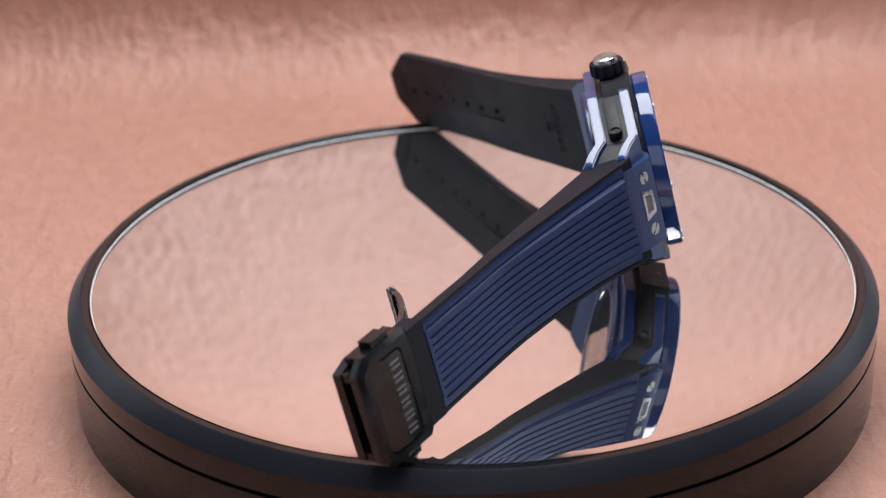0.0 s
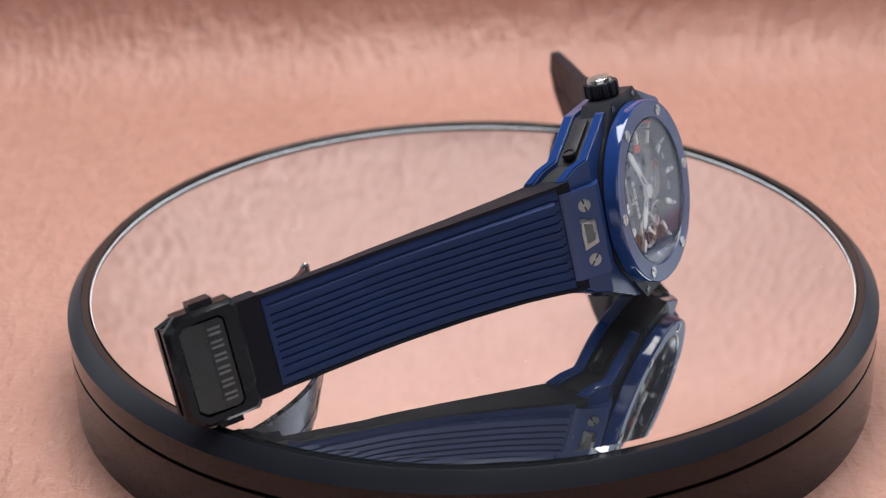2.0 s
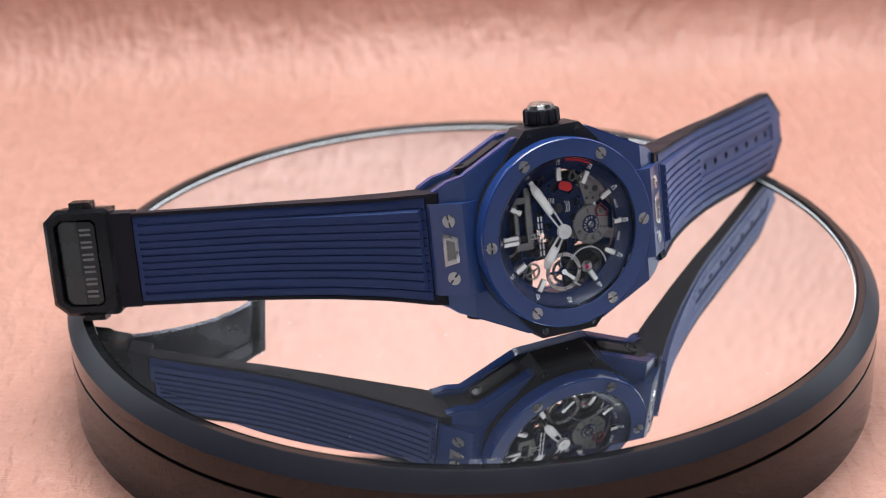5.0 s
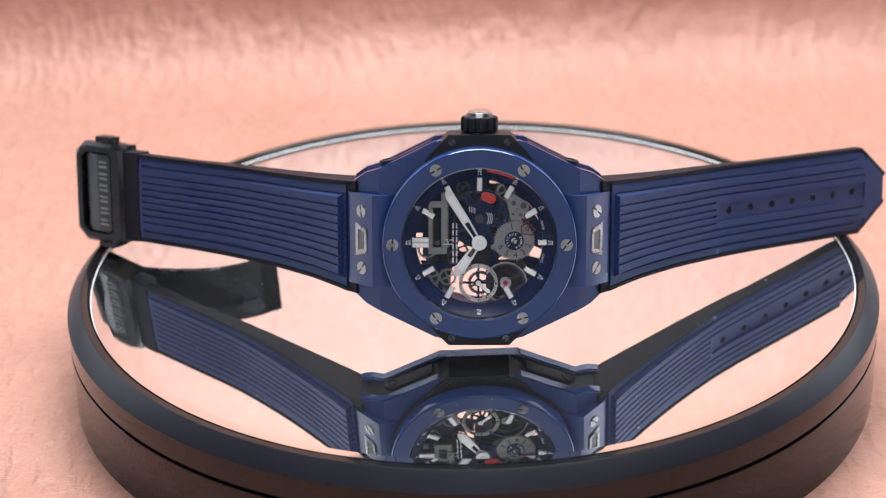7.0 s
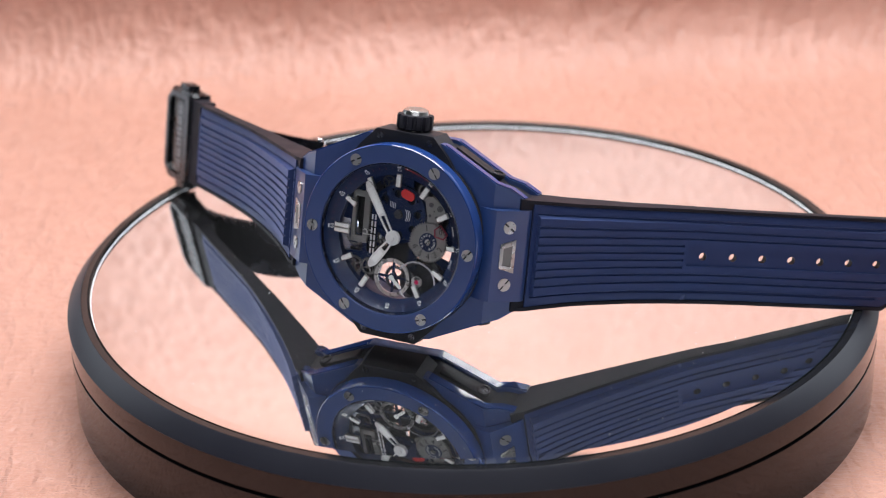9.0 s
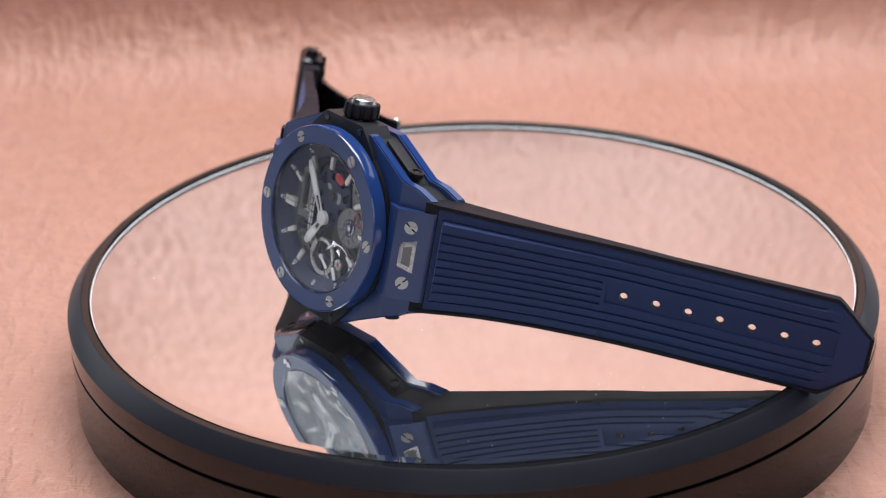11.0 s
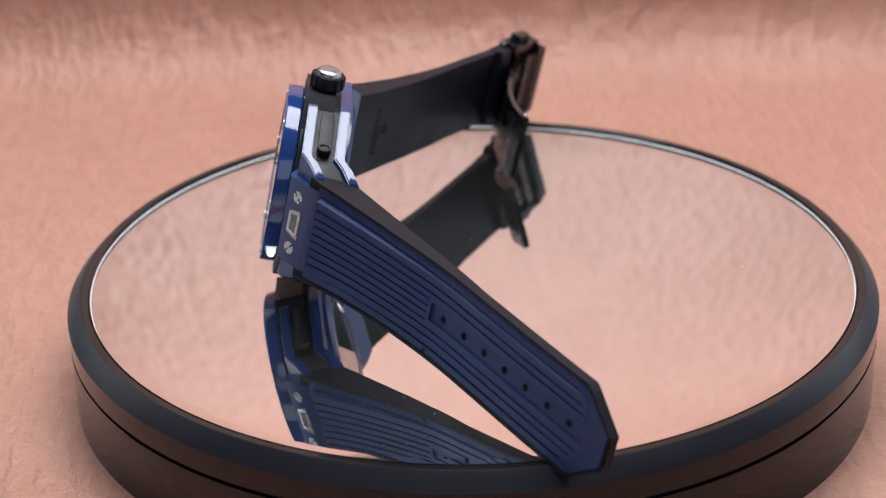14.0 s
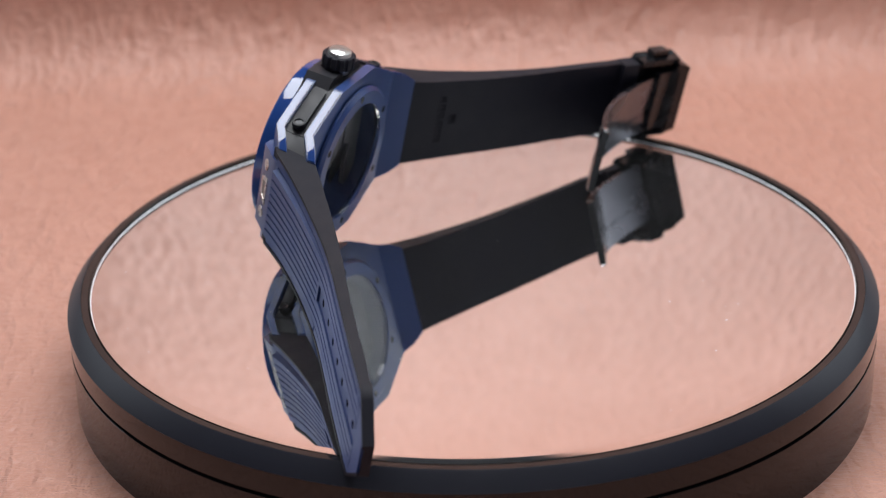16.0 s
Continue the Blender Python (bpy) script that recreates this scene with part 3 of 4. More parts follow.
def strap_half(side):
    long_side = side > 0
    u_a, u_b = 3.2, (arc_at(103.0) if long_side else arc_at(93.0))
    tip = arc_at(110.6)
    base = BLACK_RUBBER
    st = new("strap_piece")
    st.parent = WATCH
    tagged(st, "blue ribbed rubber strap half with buckle holes" if long_side else "blue ribbed rubber strap half that carries the clasp")

    # black carrier, split round the band of holes
    def tip_half(u):
        w = half_width(u)
        if long_side and u > u_b:
            w = w + (4.0 - w) * (u - u_b) / (tip - u_b)
        return w

    bm = bmesh.new()
    bot = lambda u, y: -thick(u)
    end = tip if long_side else u_b
    rim = lambda u, y: 0.5 if abs(y) > tip_half(u) - 0.85 and u > 3.9 else -0.05
    nu = 60
    if long_side:
        hw = 2.3
        full = lambda u: [-tip_half(u), -tip_half(u) + 0.15, -tip_half(u) + 0.8, -tip_half(u) + 0.9, -hw, hw, tip_half(u) - 0.9, tip_half(u) - 0.8, tip_half(u) - 0.15, tip_half(u)]
        strip(bm, 2.3, PANEL_U[0], 34, full, rim, bot, side)
        strip(bm, PANEL_U[0], PANEL_U[1], 30, lambda u: full(u)[5:], rim, bot, side)
        strip(bm, PANEL_U[0], PANEL_U[1], 30, lambda u: full(u)[:5], rim, bot, side)
        strip(bm, PANEL_U[1], tip, 6, full, rim, bot, side)
        hole_cells(bm, -0.05, -2.03, hw, side)
    else:
        full = lambda u: [-tip_half(u), -tip_half(u) + 0.15, -tip_half(u) + 0.8, -tip_half(u) + 0.9, 0, tip_half(u) - 0.9, tip_half(u) - 0.8, tip_half(u) - 0.15, tip_half(u)]
        strip(bm, 2.3, u_b, nu, full, rim, bot, side)
    bmesh.ops.remove_doubles(bm, verts=bm.verts, dist=0.03)
    part("strap_carrier", bm, base, st, "black rubber strap body", angle=40)

    # ribbed blue face
    bm = bmesh.new()

    def top(u, y):
        w = tip_half(u) - 0.95
        v = y / w
        h = insert_height(u, v, end)
        if abs(v) > 0.99:
            h -= 0.08
        stop = (PANEL_U[0] - 1.0) if long_side else (arc_at(88.0) - 1.2)
        for g in GROOVES:
            d = 0.30 if abs(g) < 0.7 else 0.42
            if abs(y - g * w) <= d * 0.5:
                e = stop
                if long_side and abs(g) > 0.3:
                    e = PANEL_U[1] - (1.0 if abs(g) < 0.5 else 2.0 if abs(g) < 0.7 else 4.5)
                if 6.7 < u < e:
                    h -= 0.48 if abs(g) < 0.7 else 0.60
        return h

    w_of = lambda u: tip_half(u) - 0.95
    low = lambda u, y: -0.04
    u_s = 5.6
    if long_side:
        hw = 2.3

        strip(bm, u_s, PANEL_U[0], 42, lambda u: groove_columns(u, w_of(u)), top, low, side, extra=(6.76, 6.84, PANEL_U[0] - 1.02, PANEL_U[0] - 0.88))
        # beside the hole panel: the grooves outside it
        for s in (1, -1):
            def side_cols(u, s=s):
                w = w_of(u)
                keep = [g for g in GROOVES if g > 0.3]
                ys = [hw]
                for g in keep:
                    d = 0.30 if g < 0.7 else 0.42
                    ys += [g * w - d, g * w - d * 0.45, g * w + d * 0.45, g * w + d]
                ys += [w - 0.12, w]
                ys = [s * y for y in ys]
                return ys if s > 0 else ys[::-1]
            strip(bm, PANEL_U[0], PANEL_U[1], 44, side_cols, top, low, side)
        hole_cells(bm, 0.10, -0.04, hw, side)
        strip(bm, PANEL_U[1], tip - 0.9, 6, lambda u: [-w_of(u), -w_of(u) + 0.12, -hw, hw, w_of(u) - 0.12, w_of(u)], lambda u, y: 0.5, low, side)
    else:
        e = arc_at(88.0) - 1.2
        strip(bm, u_s, arc_at(88.0), 60, lambda u: groove_columns(u, w_of(u)), top, low, side, extra=(6.76, 6.84, e - 0.02, e + 0.12))
    bmesh.ops.remove_doubles(bm, verts=bm.verts, dist=0.03)
    part("strap_face", bm, BLUE_RUBBER, st, "ribbed blue rubber facing", angle=40)

    # relief bars on the inner face where lettering is moulded
    def relief(u, ys, length, width):
        bm = bmesh.new()
        n = (on_strap(u + 1, 0, 0, side) - on_strap(u - 1, 0, 0, side)).normalized()
        turn = Matrix.Rotation(math.atan2(-n.z, n.x), 4, "Y")
        for y in ys:
            block(bm, 0, 0, 0, length, width, 0.5, Matrix.Translation(on_strap(u, y, -thick(u) - 0.02, side)) @ turn)
        part("moulded_mark", bm, BLACK_RUBBER, st, "row of moulded relief bars")

    relief(21.0, [6.4 - 2.5 * k + d for k in range(6) for d in (-0.55, 0.55)], 2.3, 0.4)
    relief(24.6, [-1.2, -0.4, 0.4, 1.2], 2.6, 0.35)
    if long_side:
        relief(arc_at(105.2), [6.0 - 1.2 * k for k in range(11)], 1.5, 0.35)
    return st


strap_half(1)
strap_half(-1)


def clasp():
    """Folding clasp at the end of the short strap half, with its curved blade."""
    cl = new("clasp")
    cl.parent = WATCH
    tagged(cl, "black plated folding clasp with open curved blade")
    side = -1
    u0, u1, u2 = arc_at(88.3), arc_at(92.6), arc_at(107.0)

    def slab(name, ua, ub, ya, yb, ha, hb, mat, parent, label="", bevel=0.3, taper=0.0):
        bm = bmesh.new()
        vs = []
        for u, t in ((ua, 0.0), (ub, taper)):
            vs.append([bm.verts.new(on_strap(u, y, h, side)) for y, h in ((ya + t, ha), (yb - t, ha), (yb - t, hb), (ya + t, hb))])
        for k in range(4):
            bm.faces.new((vs[0][k], vs[0][(k + 1) % 4], vs[1][(k + 1) % 4], vs[1][k]))
        bm.faces.new(vs[0])
        bm.faces.new(vs[1])
        return part(name, bm, mat, parent, label, bevel=bevel)

    def poly(name, rings, mat, parent, label=""):
        """A closed solid through rings of (outline, height) in strap coordinates; a height may differ per point."""
        bm = bmesh.new()
        vs = [[bm.verts.new(on_strap(u1 + u, y, h if isinstance(h, float) else h(u), side)) for u, y in pts] for pts, h in rings]
        for a, b in zip(vs, vs[1:]):
            for k in range(len(a)):
                bm.faces.new((a[k], a[(k + 1) % len(a)], b[(k + 1) % len(a)], b[k]))
        bm.faces.new(vs[0])
        bm.faces.new(vs[-1])
        return part(name, bm, mat, parent, label, bevel=0.16)

    def eight(a, b, w, ca, cb):
        return [(a, -w + ca), (a + ca, -w), (b - cb, -w), (b, -w + cb * 0.85), (b, w - cb * 0.85), (b - cb, w), (a + ca, w), (a, w - ca)]

    n = u2 - u1
    slab("keeper", u0, u1 + 0.2, -half_width(u0) - 0.2, half_width(u0) + 0.2, -4.0, 0.55, BLACK_RUBBER, cl, "black keeper round the strap end")
    body = poly("clasp_frame", [(eight(0.3, n - 0.3, 13.0, 1.0, 3.4), -1.9), (eight(0, n, 13.4, 1.0, 3.5), -1.2), (eight(0, n, 13.4, 1.0, 3.5), 0.5),
                                (eight(0.9, n - 1.2, 12.5, 1.1, 3.2), 1.5), (eight(3.7, n - 2.9, 10.9, 1.1, 1.8), 1.5), (eight(4.0, n - 3.2, 10.6, 1.0, 1.6), -0.9)],
                PVD, cl, "black plated clasp frame with chamfered corners")
    for sy in (1, -1):
        lo, hi = (11.2, 12.9) if sy > 0 else (-12.9, -11.2)
        slab("side_wall", u1 + 0.6, u2 - 3.6, lo, hi, -5.0, -1.7, PVD, body, "", 0.5)
    slab("end_bar", u2 - 4.8, u2 - 0.2, -12.0, 12.0, -6.4, -4.2, PVD, body, "rounded end bar of the clasp", 0.6, 1.6)
    for sy in (1, -1):
        lo, hi = (8.6, 10.6) if sy > 0 else (-10.6, -8.6)
        slab("end_post", u2 - 4.6, u2 - 0.6, lo, hi, -4.4, -1.6, PVD, body, "", 0.3)
    flat_part = [(4.15, -9.5), (5.1, -10.4), (8.7, -10.4), (8.7, 10.4), (5.1, 10.4), (4.15, 9.5)]
    plate = poly("clasp_plate", [(flat_part, -0.85), (flat_part, 1.42)], OLIVE_STEEL, body, "dark grey plate with raised marks")
    tilt = [(8.72, -10.4), (n - 4.9, -10.4), (n - 3.4, -9.1), (n - 3.4, 9.1), (n - 4.9, 10.4), (8.72, 10.4)]
    poly("clasp_slope", [(tilt, -0.85), (tilt, lambda u: 1.42 - 1.0 * (u - 8.72) / (n - 12.12))], OLIVE_STEEL, body, "sloping lower half of the plate")
    bm = bmesh.new()
    for k in range(6):
        for d in (-0.62, 0.62):
            q = on_strap(u1 + 6.7, -7.75 + 3.1 * k + d, 1.44, side)
            aim = (on_strap(u1 + 7.7, 0, 0, side) - on_strap(u1 + 5.7, 0, 0, side)).normalized()
            turn = Matrix.Rotation(math.atan2(-aim.z, aim.x), 4, "Y")
            block(bm, 0, 0, 0, 2.9, 0.55, 0.16, Matrix.Translation(q) @ turn)
    part("raised_mark", bm, MARK_GREY, plate, "pale raised marks")
    for s in (1, -1):
        slab("button", u1 + 5.0, u1 + 10.5, 13.0 * s if s > 0 else -14.9, 14.9 if s > 0 else -13.0, -3.4, 0.1, PVD, cl, "clasp release button", 0.7)
    # blade: three parallel bars with an end bar and a pin
    path = [(-101.5, -74.5), (-97.0, -70.6), (-86.0, -66.8), (-72.0, -65.0), (-62.0, -66.0), (-55.0, -68.6)]
    blade = None
    for k, (a, b) in enumerate(((0.0, 0.328), (0.336, 0.664), (0.672, 1.0))):
        bm = bmesh.new()
        strip_path(bm, path, (-9.8 + 18.0 * a, -9.8 + 18.0 * b), (-13.6 + 18.8 * a, -13.6 + 18.8 * b), 1.3 if k != 1 else 0.9)
        bar = part("clasp_blade" if k == 0 else "blade_bar", bm, GUNMETAL, blade or cl, "curved gunmetal clasp blade", angle=40)
        blade = blade or bar
    bm = bmesh.new()
    strip_path(bm, [(-58.5, -67.4), (-56.5, -68.0), (-54.4, -68.9)], (-13.4, 4.9), (-13.8, 5.3), 1.9)
    part("blade_end", bm, PVD, blade, "black end bar of the blade", angle=40, bevel=0.25)
    bm = bmesh.new()
    strip_path(bm, [(-101.0, -75.0), (-98.5, -72.0), (-95.0, -70.3)], (-10.0, 9.0), (-10.0, 9.0), 2.4)
    part("blade_hinge", bm, PVD, blade, "black hinge bar", angle=40, bevel=0.3)
    bm = bmesh.new()
    disc(bm, 0.7, 0, 1.1, 16, Matrix.Translation((-55.5, 5.0, -68.4)) @ Matrix.Rotation(-math.pi / 2, 4, "X"), 0.2)
    part("pin", bm, BRIGHT, blade, "small bright pin")


def strip_path(bm, path, ya, yb, t):
    """A bent plate along a line in the x-z plane; ya and yb: its edges at the start and at the end."""
    pts = []
    for k in range(len(path) - 1):
        p0, p1, p2, p3 = (Vector(path[min(max(k + d, 0), len(path) - 1)]) for d in (-1, 0, 1, 2))
        for j in range(6):
            q = j / 6
            pts.append(0.5 * ((2 * p1) + (p2 - p0) * q + (2 * p0 - 5 * p1 + 4 * p2 - p3) * q * q + (3 * p1 - p0 - 3 * p2 + p3) * q ** 3))
    pts.append(Vector(path[-1]))
    rows = []
    for i, p in enumerate(pts):
        f = i / (len(pts) - 1)
        y0, y1 = ya[0] + (yb[0] - ya[0]) * f, ya[1] + (yb[1] - ya[1]) * f
        d = (pts[min(i + 1, len(pts) - 1)] - pts[max(i - 1, 0)]).normalized()
        n = Vector((-d.y, d.x)) * t / 2
        rows.append([bm.verts.new((q.x, y, q.y)) for q, y in ((p + n, y0), (p + n, y1), (p - n, y1), (p - n, y0))])
    for a, b in zip(rows, rows[1:]):
        for k in range(4):
            bm.faces.new((a[k], a[(k + 1) % 4], b[(k + 1) % 4], b[k]))
    bm.faces.new(rows[0])
    bm.faces.new(rows[-1])


clasp()


# ---- dial and movement


def arc_strip(bm, r0, r1, a0, a1, z0, z1, c=(0, 0), n=24):
    """A flat curved bar between two angles, degrees."""
    pts = [(c[0] + r1 * math.cos(radians(a0 + (a1 - a0) * k / n)), c[1] + r1 * math.sin(radians(a0 + (a1 - a0) * k / n))) for k in range(n + 1)]
    pts += [(c[0] + r0 * math.cos(radians(a1 + (a0 - a1) * k / n)), c[1] + r0 * math.sin(radians(a1 + (a0 - a1) * k / n))) for k in range(n + 1)]
    prism(bm, pts, z0, z1)


def circle(c, r, n=24):
    return [(c[0] + r * math.cos(2 * math.pi * k / n), c[1] + r * math.sin(2 * math.pi * k / n)) for k in range(n)]


def gear(name, c, r, teeth, depth, bore, z0, z1, mat, parent, label="", spokes=0):
    bm = bmesh.new()
    ring_outline = gear_points(r, teeth, depth)
    n = len(ring_outline)
    inner = r * 0.72 if spokes else bore
    loops = [[bm.verts.new((c[0] + x * f, c[1] + y * f, z)) for x, y in ring_outline] for f, z in ((1, z1), (1, z0))]
    loops += [[bm.verts.new((c[0] + inner * math.cos(math.atan2(y, x)), c[1] + inner * math.sin(math.atan2(y, x)), z)) for x, y in ring_outline] for z in (z0, z1)]
    for i in range(4):
        for k in range(n):
            bm.faces.new((loops[i][k], loops[i][(k + 1) % n], loops[(i + 1) % 4][(k + 1) % n], loops[(i + 1) % 4][k]))
    for s in range(spokes):
        m = Matrix.Translation((c[0], c[1], 0)) @ Matrix.Rotation(2 * math.pi * s / spokes + 0.4, 4, "Z")
        block(bm, inner / 2 + 0.1, 0, (z0 + z1) / 2, inner + 0.3, r * 0.16, (z1 - z0) * 0.8, m)
    if spokes:
        disc(bm, r * 0.2, z0 - 0.1, z1 + 0.15, 20, Matrix.Translation((c[0], c[1], 0)))
    return part(name, bm, mat, parent, label)


def hand(name, length, width, angle, c, z, split, label):
    """A skeleton hand: a frame with a white tip and an open root."""
    m = Matrix.Translation((c[0], c[1], z)) @ Matrix.Rotation(angle, 4, "Z")
    w = width / 2
    bm = bmesh.new()
    e = length
    for s in (1, -1):
        prism(bm, [(1.2, s * 0.75), (split, s * w), (e - width * 0.9, s * w * 1.12), (e - width * 0.9, s * w * 0.62), (split, s * w * 0.55), (1.2, s * 0.35)][::s], -0.15, 0.15, m)
    prism(bm, [(e - width * 0.95, -w * 1.12), (e - width * 0.3, -w * 0.75), (e, -w * 0.3), (e, w * 0.3), (e - width * 0.3, w * 0.75), (e - width * 0.95, w * 1.12)], -0.15, 0.15, m)
    prism(bm, [(split - 0.3, -w * 0.8), (split + 0.4, -w * 0.8), (split + 0.4, w * 0.8), (split - 0.3, w * 0.8)], -0.14, 0.14, m)
    disc(bm, 1.75, -0.2, 0.2, 36, Matrix.Translation((c[0], c[1], z)), 0.08)
    h = part(name, bm, SATIN_STEEL, WATCH, label)
    bm = bmesh.new()
    prism(bm, [(split + 0.3, -w * 0.6), (e - width * 0.85, -w * 0.66), (e - width * 0.85, w * 0.66), (split + 0.3, w * 0.6)], -0.05, 0.19, m)
    part("lume", bm, LUME, h, "white luminous filling")
    return h


def dial():
    # sloping scale ring
    bm = bmesh.new()
    lathe(bm, [(17.9, -1.7), (17.9, -5.4), (14.8, -5.4), (14.8, -3.75), (17.0, -2.65), (17.65, -1.7)], 128)
    fl = part("scale_ring", bm, DARK_BLUE, WATCH, "dark blue scale ring with pale minute numerals")

    def place(r, a, tip=0.0):
        """On the sloping ring: outward is up for the writing."""
        t = radians(a)
        z = -3.75 + (r - 14.8) * 0.5
        slope = math.atan(0.5)
        return Matrix.Translation((r * math.cos(t), r * math.sin(t), z + 0.05)) @ Matrix.Rotation(t - math.pi / 2 + tip, 4, "Z") @ Matrix.Rotation(slope, 4, "X")

    for k in range(12):
        minute = 5 * k or 60
        a = 180 - 30 * k
        bm = turned(text_bm("%02d" % minute, 1.2, 0.03), place(16.3, a))
        part("numeral", bm, LUME, fl, "pale minute numeral")
        bm = bmesh.new()
        block(bm, 0, 0, 0.03, 0.6 if k % 3 else 0.9, 0.62, 0.1, place(17.15, a))
        part("scale_block", bm, LUME, fl)
        for j in range(1, 5):
            bm = bmesh.new()
            block(bm, 0, 0, 0, 0.13, 0.6, 0.05, place(16.5, a - 6 * j))
            part("minute_tick", bm, DIM_RED, fl)
    for words, a in (("SWISS", -14.5), ("MADE", 15.5)):
        bm = turned(text_bm(words, 0.85, 0.02), place(15.25, a))
        part("dial_writing", bm, PRINT, fl, "small grey lettering")
    bm = bmesh.new()
    arc_strip(bm, 16.95, 17.55, 62, 84, -2.5, -2.15)
    part("red_arc", bm, RED, fl, "red arc on the scale")

    # baton hour markers
    for k in range(12):
        a = radians(180 - 30 * k)
        if k == 9:
            continue
        for off in ((-0.62, 0.62) if k == 0 else (0,)):
            m = Matrix.Rotation(a, 4, "Z") @ Matrix.Translation((13.75, off, -3.25))
            ln = 3.9 if k == 0 else 2.1 if k == 6 else 3.1
            bm = bmesh.new()
            block(bm, 0.9 if k == 6 else 0, 0, 0, ln, 1.12 if k == 0 else 1.3, 0.7, m)
            mk = part("hour_marker", bm, STEEL, WATCH, "steel baton hour marker with white filling", bevel=0.1)
            bm = bmesh.new()
            block(bm, 0.9 if k == 6 else 0, 0, 0.34, ln - 0.35, 0.75 if k == 0 else 0.85, 0.1, m)
            part("lume", bm, LUME, mk)

    hand("minute_hand", 14.6, 1.95, math.atan2(12.5, -7.7), (0, 0), -2.35, 6.0, "steel minute hand with white tip")
    hand("hour_hand", 9.7, 2.15, math.atan2(-7.9, -5.7), (0, 0), -2.9, 4.4, "steel hour hand with white tip")
    bm = bmesh.new()
    disc(bm, 0.5, -2.3, -1.95, 20, None, 0.06)
    part("hand_cap", bm, SATIN_STEEL, WATCH)

    # movement
    mv = new("movement")
    mv.parent = WATCH
    mv.location = (0, 0, 0.6 * MM)
    tagged(mv, "openworked movement with racks, gears and dark blue bridges")

    bm = bmesh.new()
    lathe(bm, [(14.9, -6.05), (17.85, -6.05), (17.85, -15.8), (16.3, -15.8), (16.3, -9.0), (15.6, -7.2)], 96)
    part("inner_wall", bm, DARK_BLUE, mv, "dark blue inner case wall")

    # round blue bridge with its perforations
    bm = bmesh.new()
    c = (0.0, 5.4)
    lathe(bm, [(1.0, -5.3), (1.0, -6.6), (3.6, -6.6), (3.6, -5.3)], 64, Matrix.Translation((c[0], c[1], 0)))
    lathe(bm, [(6.2, -5.3), (7.0, -5.4), (7.0, -6.6), (6.2, -6.6)], 64, Matrix.Translation((c[0], c[1], 0)))
    for k in range(8):
        a = 2 * math.pi * (k + 0.15) / 8
        q = (c[0] + 4.9 * math.cos(a), c[1] + 4.9 * math.sin(a))
        lathe(bm, [(0.95, -5.25), (1.35, -5.3), (1.35, -6.5), (0.95, -6.5)], 28, Matrix.Translation((q[0], q[1], 0)))
        b = a + math.pi / 8
        block(bm, 4.9, 0, -5.85, 2.8, 1.7, 1.0, Matrix.Translation((c[0], c[1], 0)) @ Matrix.Rotation(b, 4, "Z"))
    br = part("round_bridge", bm, DARK_BLUE, mv, "round perforated dark blue bridge")
    bm = bmesh.new()
    disc(bm, 6.6, -7.4, -7.0, 48, Matrix.Translation((c[0], c[1], 0)))
    part("barrel_cover", bm, DARK, br, "dark barrel under the bridge")
    screw((c[0], c[1], -5.1), (0, 0, 1), 1.1, 0.4, BRASS, br, "slotted dark screw", 0.2)
    for k, (a0, a1) in enumerate(((-35, 40), (-30, 32), (-25, 25))):
        bm = bmesh.new()
        r = 2.1 + 0.42 * k
        arc_strip(bm, r, r + 0.16, a0, a1, -5.35, -5.24, c, 12)
        part("engraved_line", bm, PRINT, br)
    for k in range(4):
        bm = bmesh.new()
        block(bm, -2.3 + 0.42 * k, 7.6 - 0.1 * k, -5.27, 0.16, 1.3, 0.1)
        part("engraved_line", bm, PRINT, br)
    bm = bmesh.new()
    m = Matrix.Translation((2.15, 10.4, -4.9)) @ Matrix.Rotation(-0.35, 4, "Z")
    pts = [(0.75 * math.copysign(1, math.cos(t)) + 1.05 * math.cos(t), 1.1 * math.sin(t)) for t in [2 * math.pi * (k + 0.5) / 28 for k in range(28)]]
    prism(bm, pts, -0.3, 0.1, m)
    part("red_spot", bm, RED, mv, "red oval indicator", bevel=0.06)

    # power reserve
    pr = (8.2, 0.1)
    g = gear("reserve_gear", pr, 4.9, 46, 0.45, 2.2, -5.6, -5.2, DIAL_METAL, mv, "grained grey toothed reserve wheel")
    for word, a in (("6", 205), ("5", 240), ("4", 275), ("3", 308), ("2", 340), ("1", 100)):
        t = radians(a)
        m = Matrix.Translation((pr[0] + 3.45 * math.cos(t), pr[1] + 3.45 * math.sin(t), -5.18)) @ Matrix.Rotation(t + math.pi / 2, 4, "Z")
        part("numeral", turned(text_bm(word, 2.1, 0.02), m), DARK, g, "dark reserve numeral")
    bm = bmesh.new()
    disc(bm, 2.25, -5.7, -5.05, 40, Matrix.Translation((pr[0], pr[1], 0)), 0.06)
    hubd = part("reserve_hub", bm, DARK_BLUE, g, "dark blue hub with ring of letters")
    bm = bmesh.new()
    for word, mid, step in (("POWER", -20, -25), ("RESERVE", 150, -24)):
        for i, ch in enumerate(word):
            t = radians(mid + step * (i - (len(word) - 1) / 2))
            m = Matrix.Translation((pr[0] + 1.62 * math.cos(t), pr[1] + 1.62 * math.sin(t), -5.0)) @ Matrix.Rotation(t - math.pi / 2, 4, "Z")
            b2 = turned(text_bm(ch, 0.78, 0.015), m)
            tmp = bpy.data.meshes.new("letters")
            b2.to_mesh(tmp)
            b2.free()
            bm.from_mesh(tmp)
            bpy.data.meshes.remove(tmp)
    o = part("reserve_writing", bm, LUME, g, "pale ring of letters")
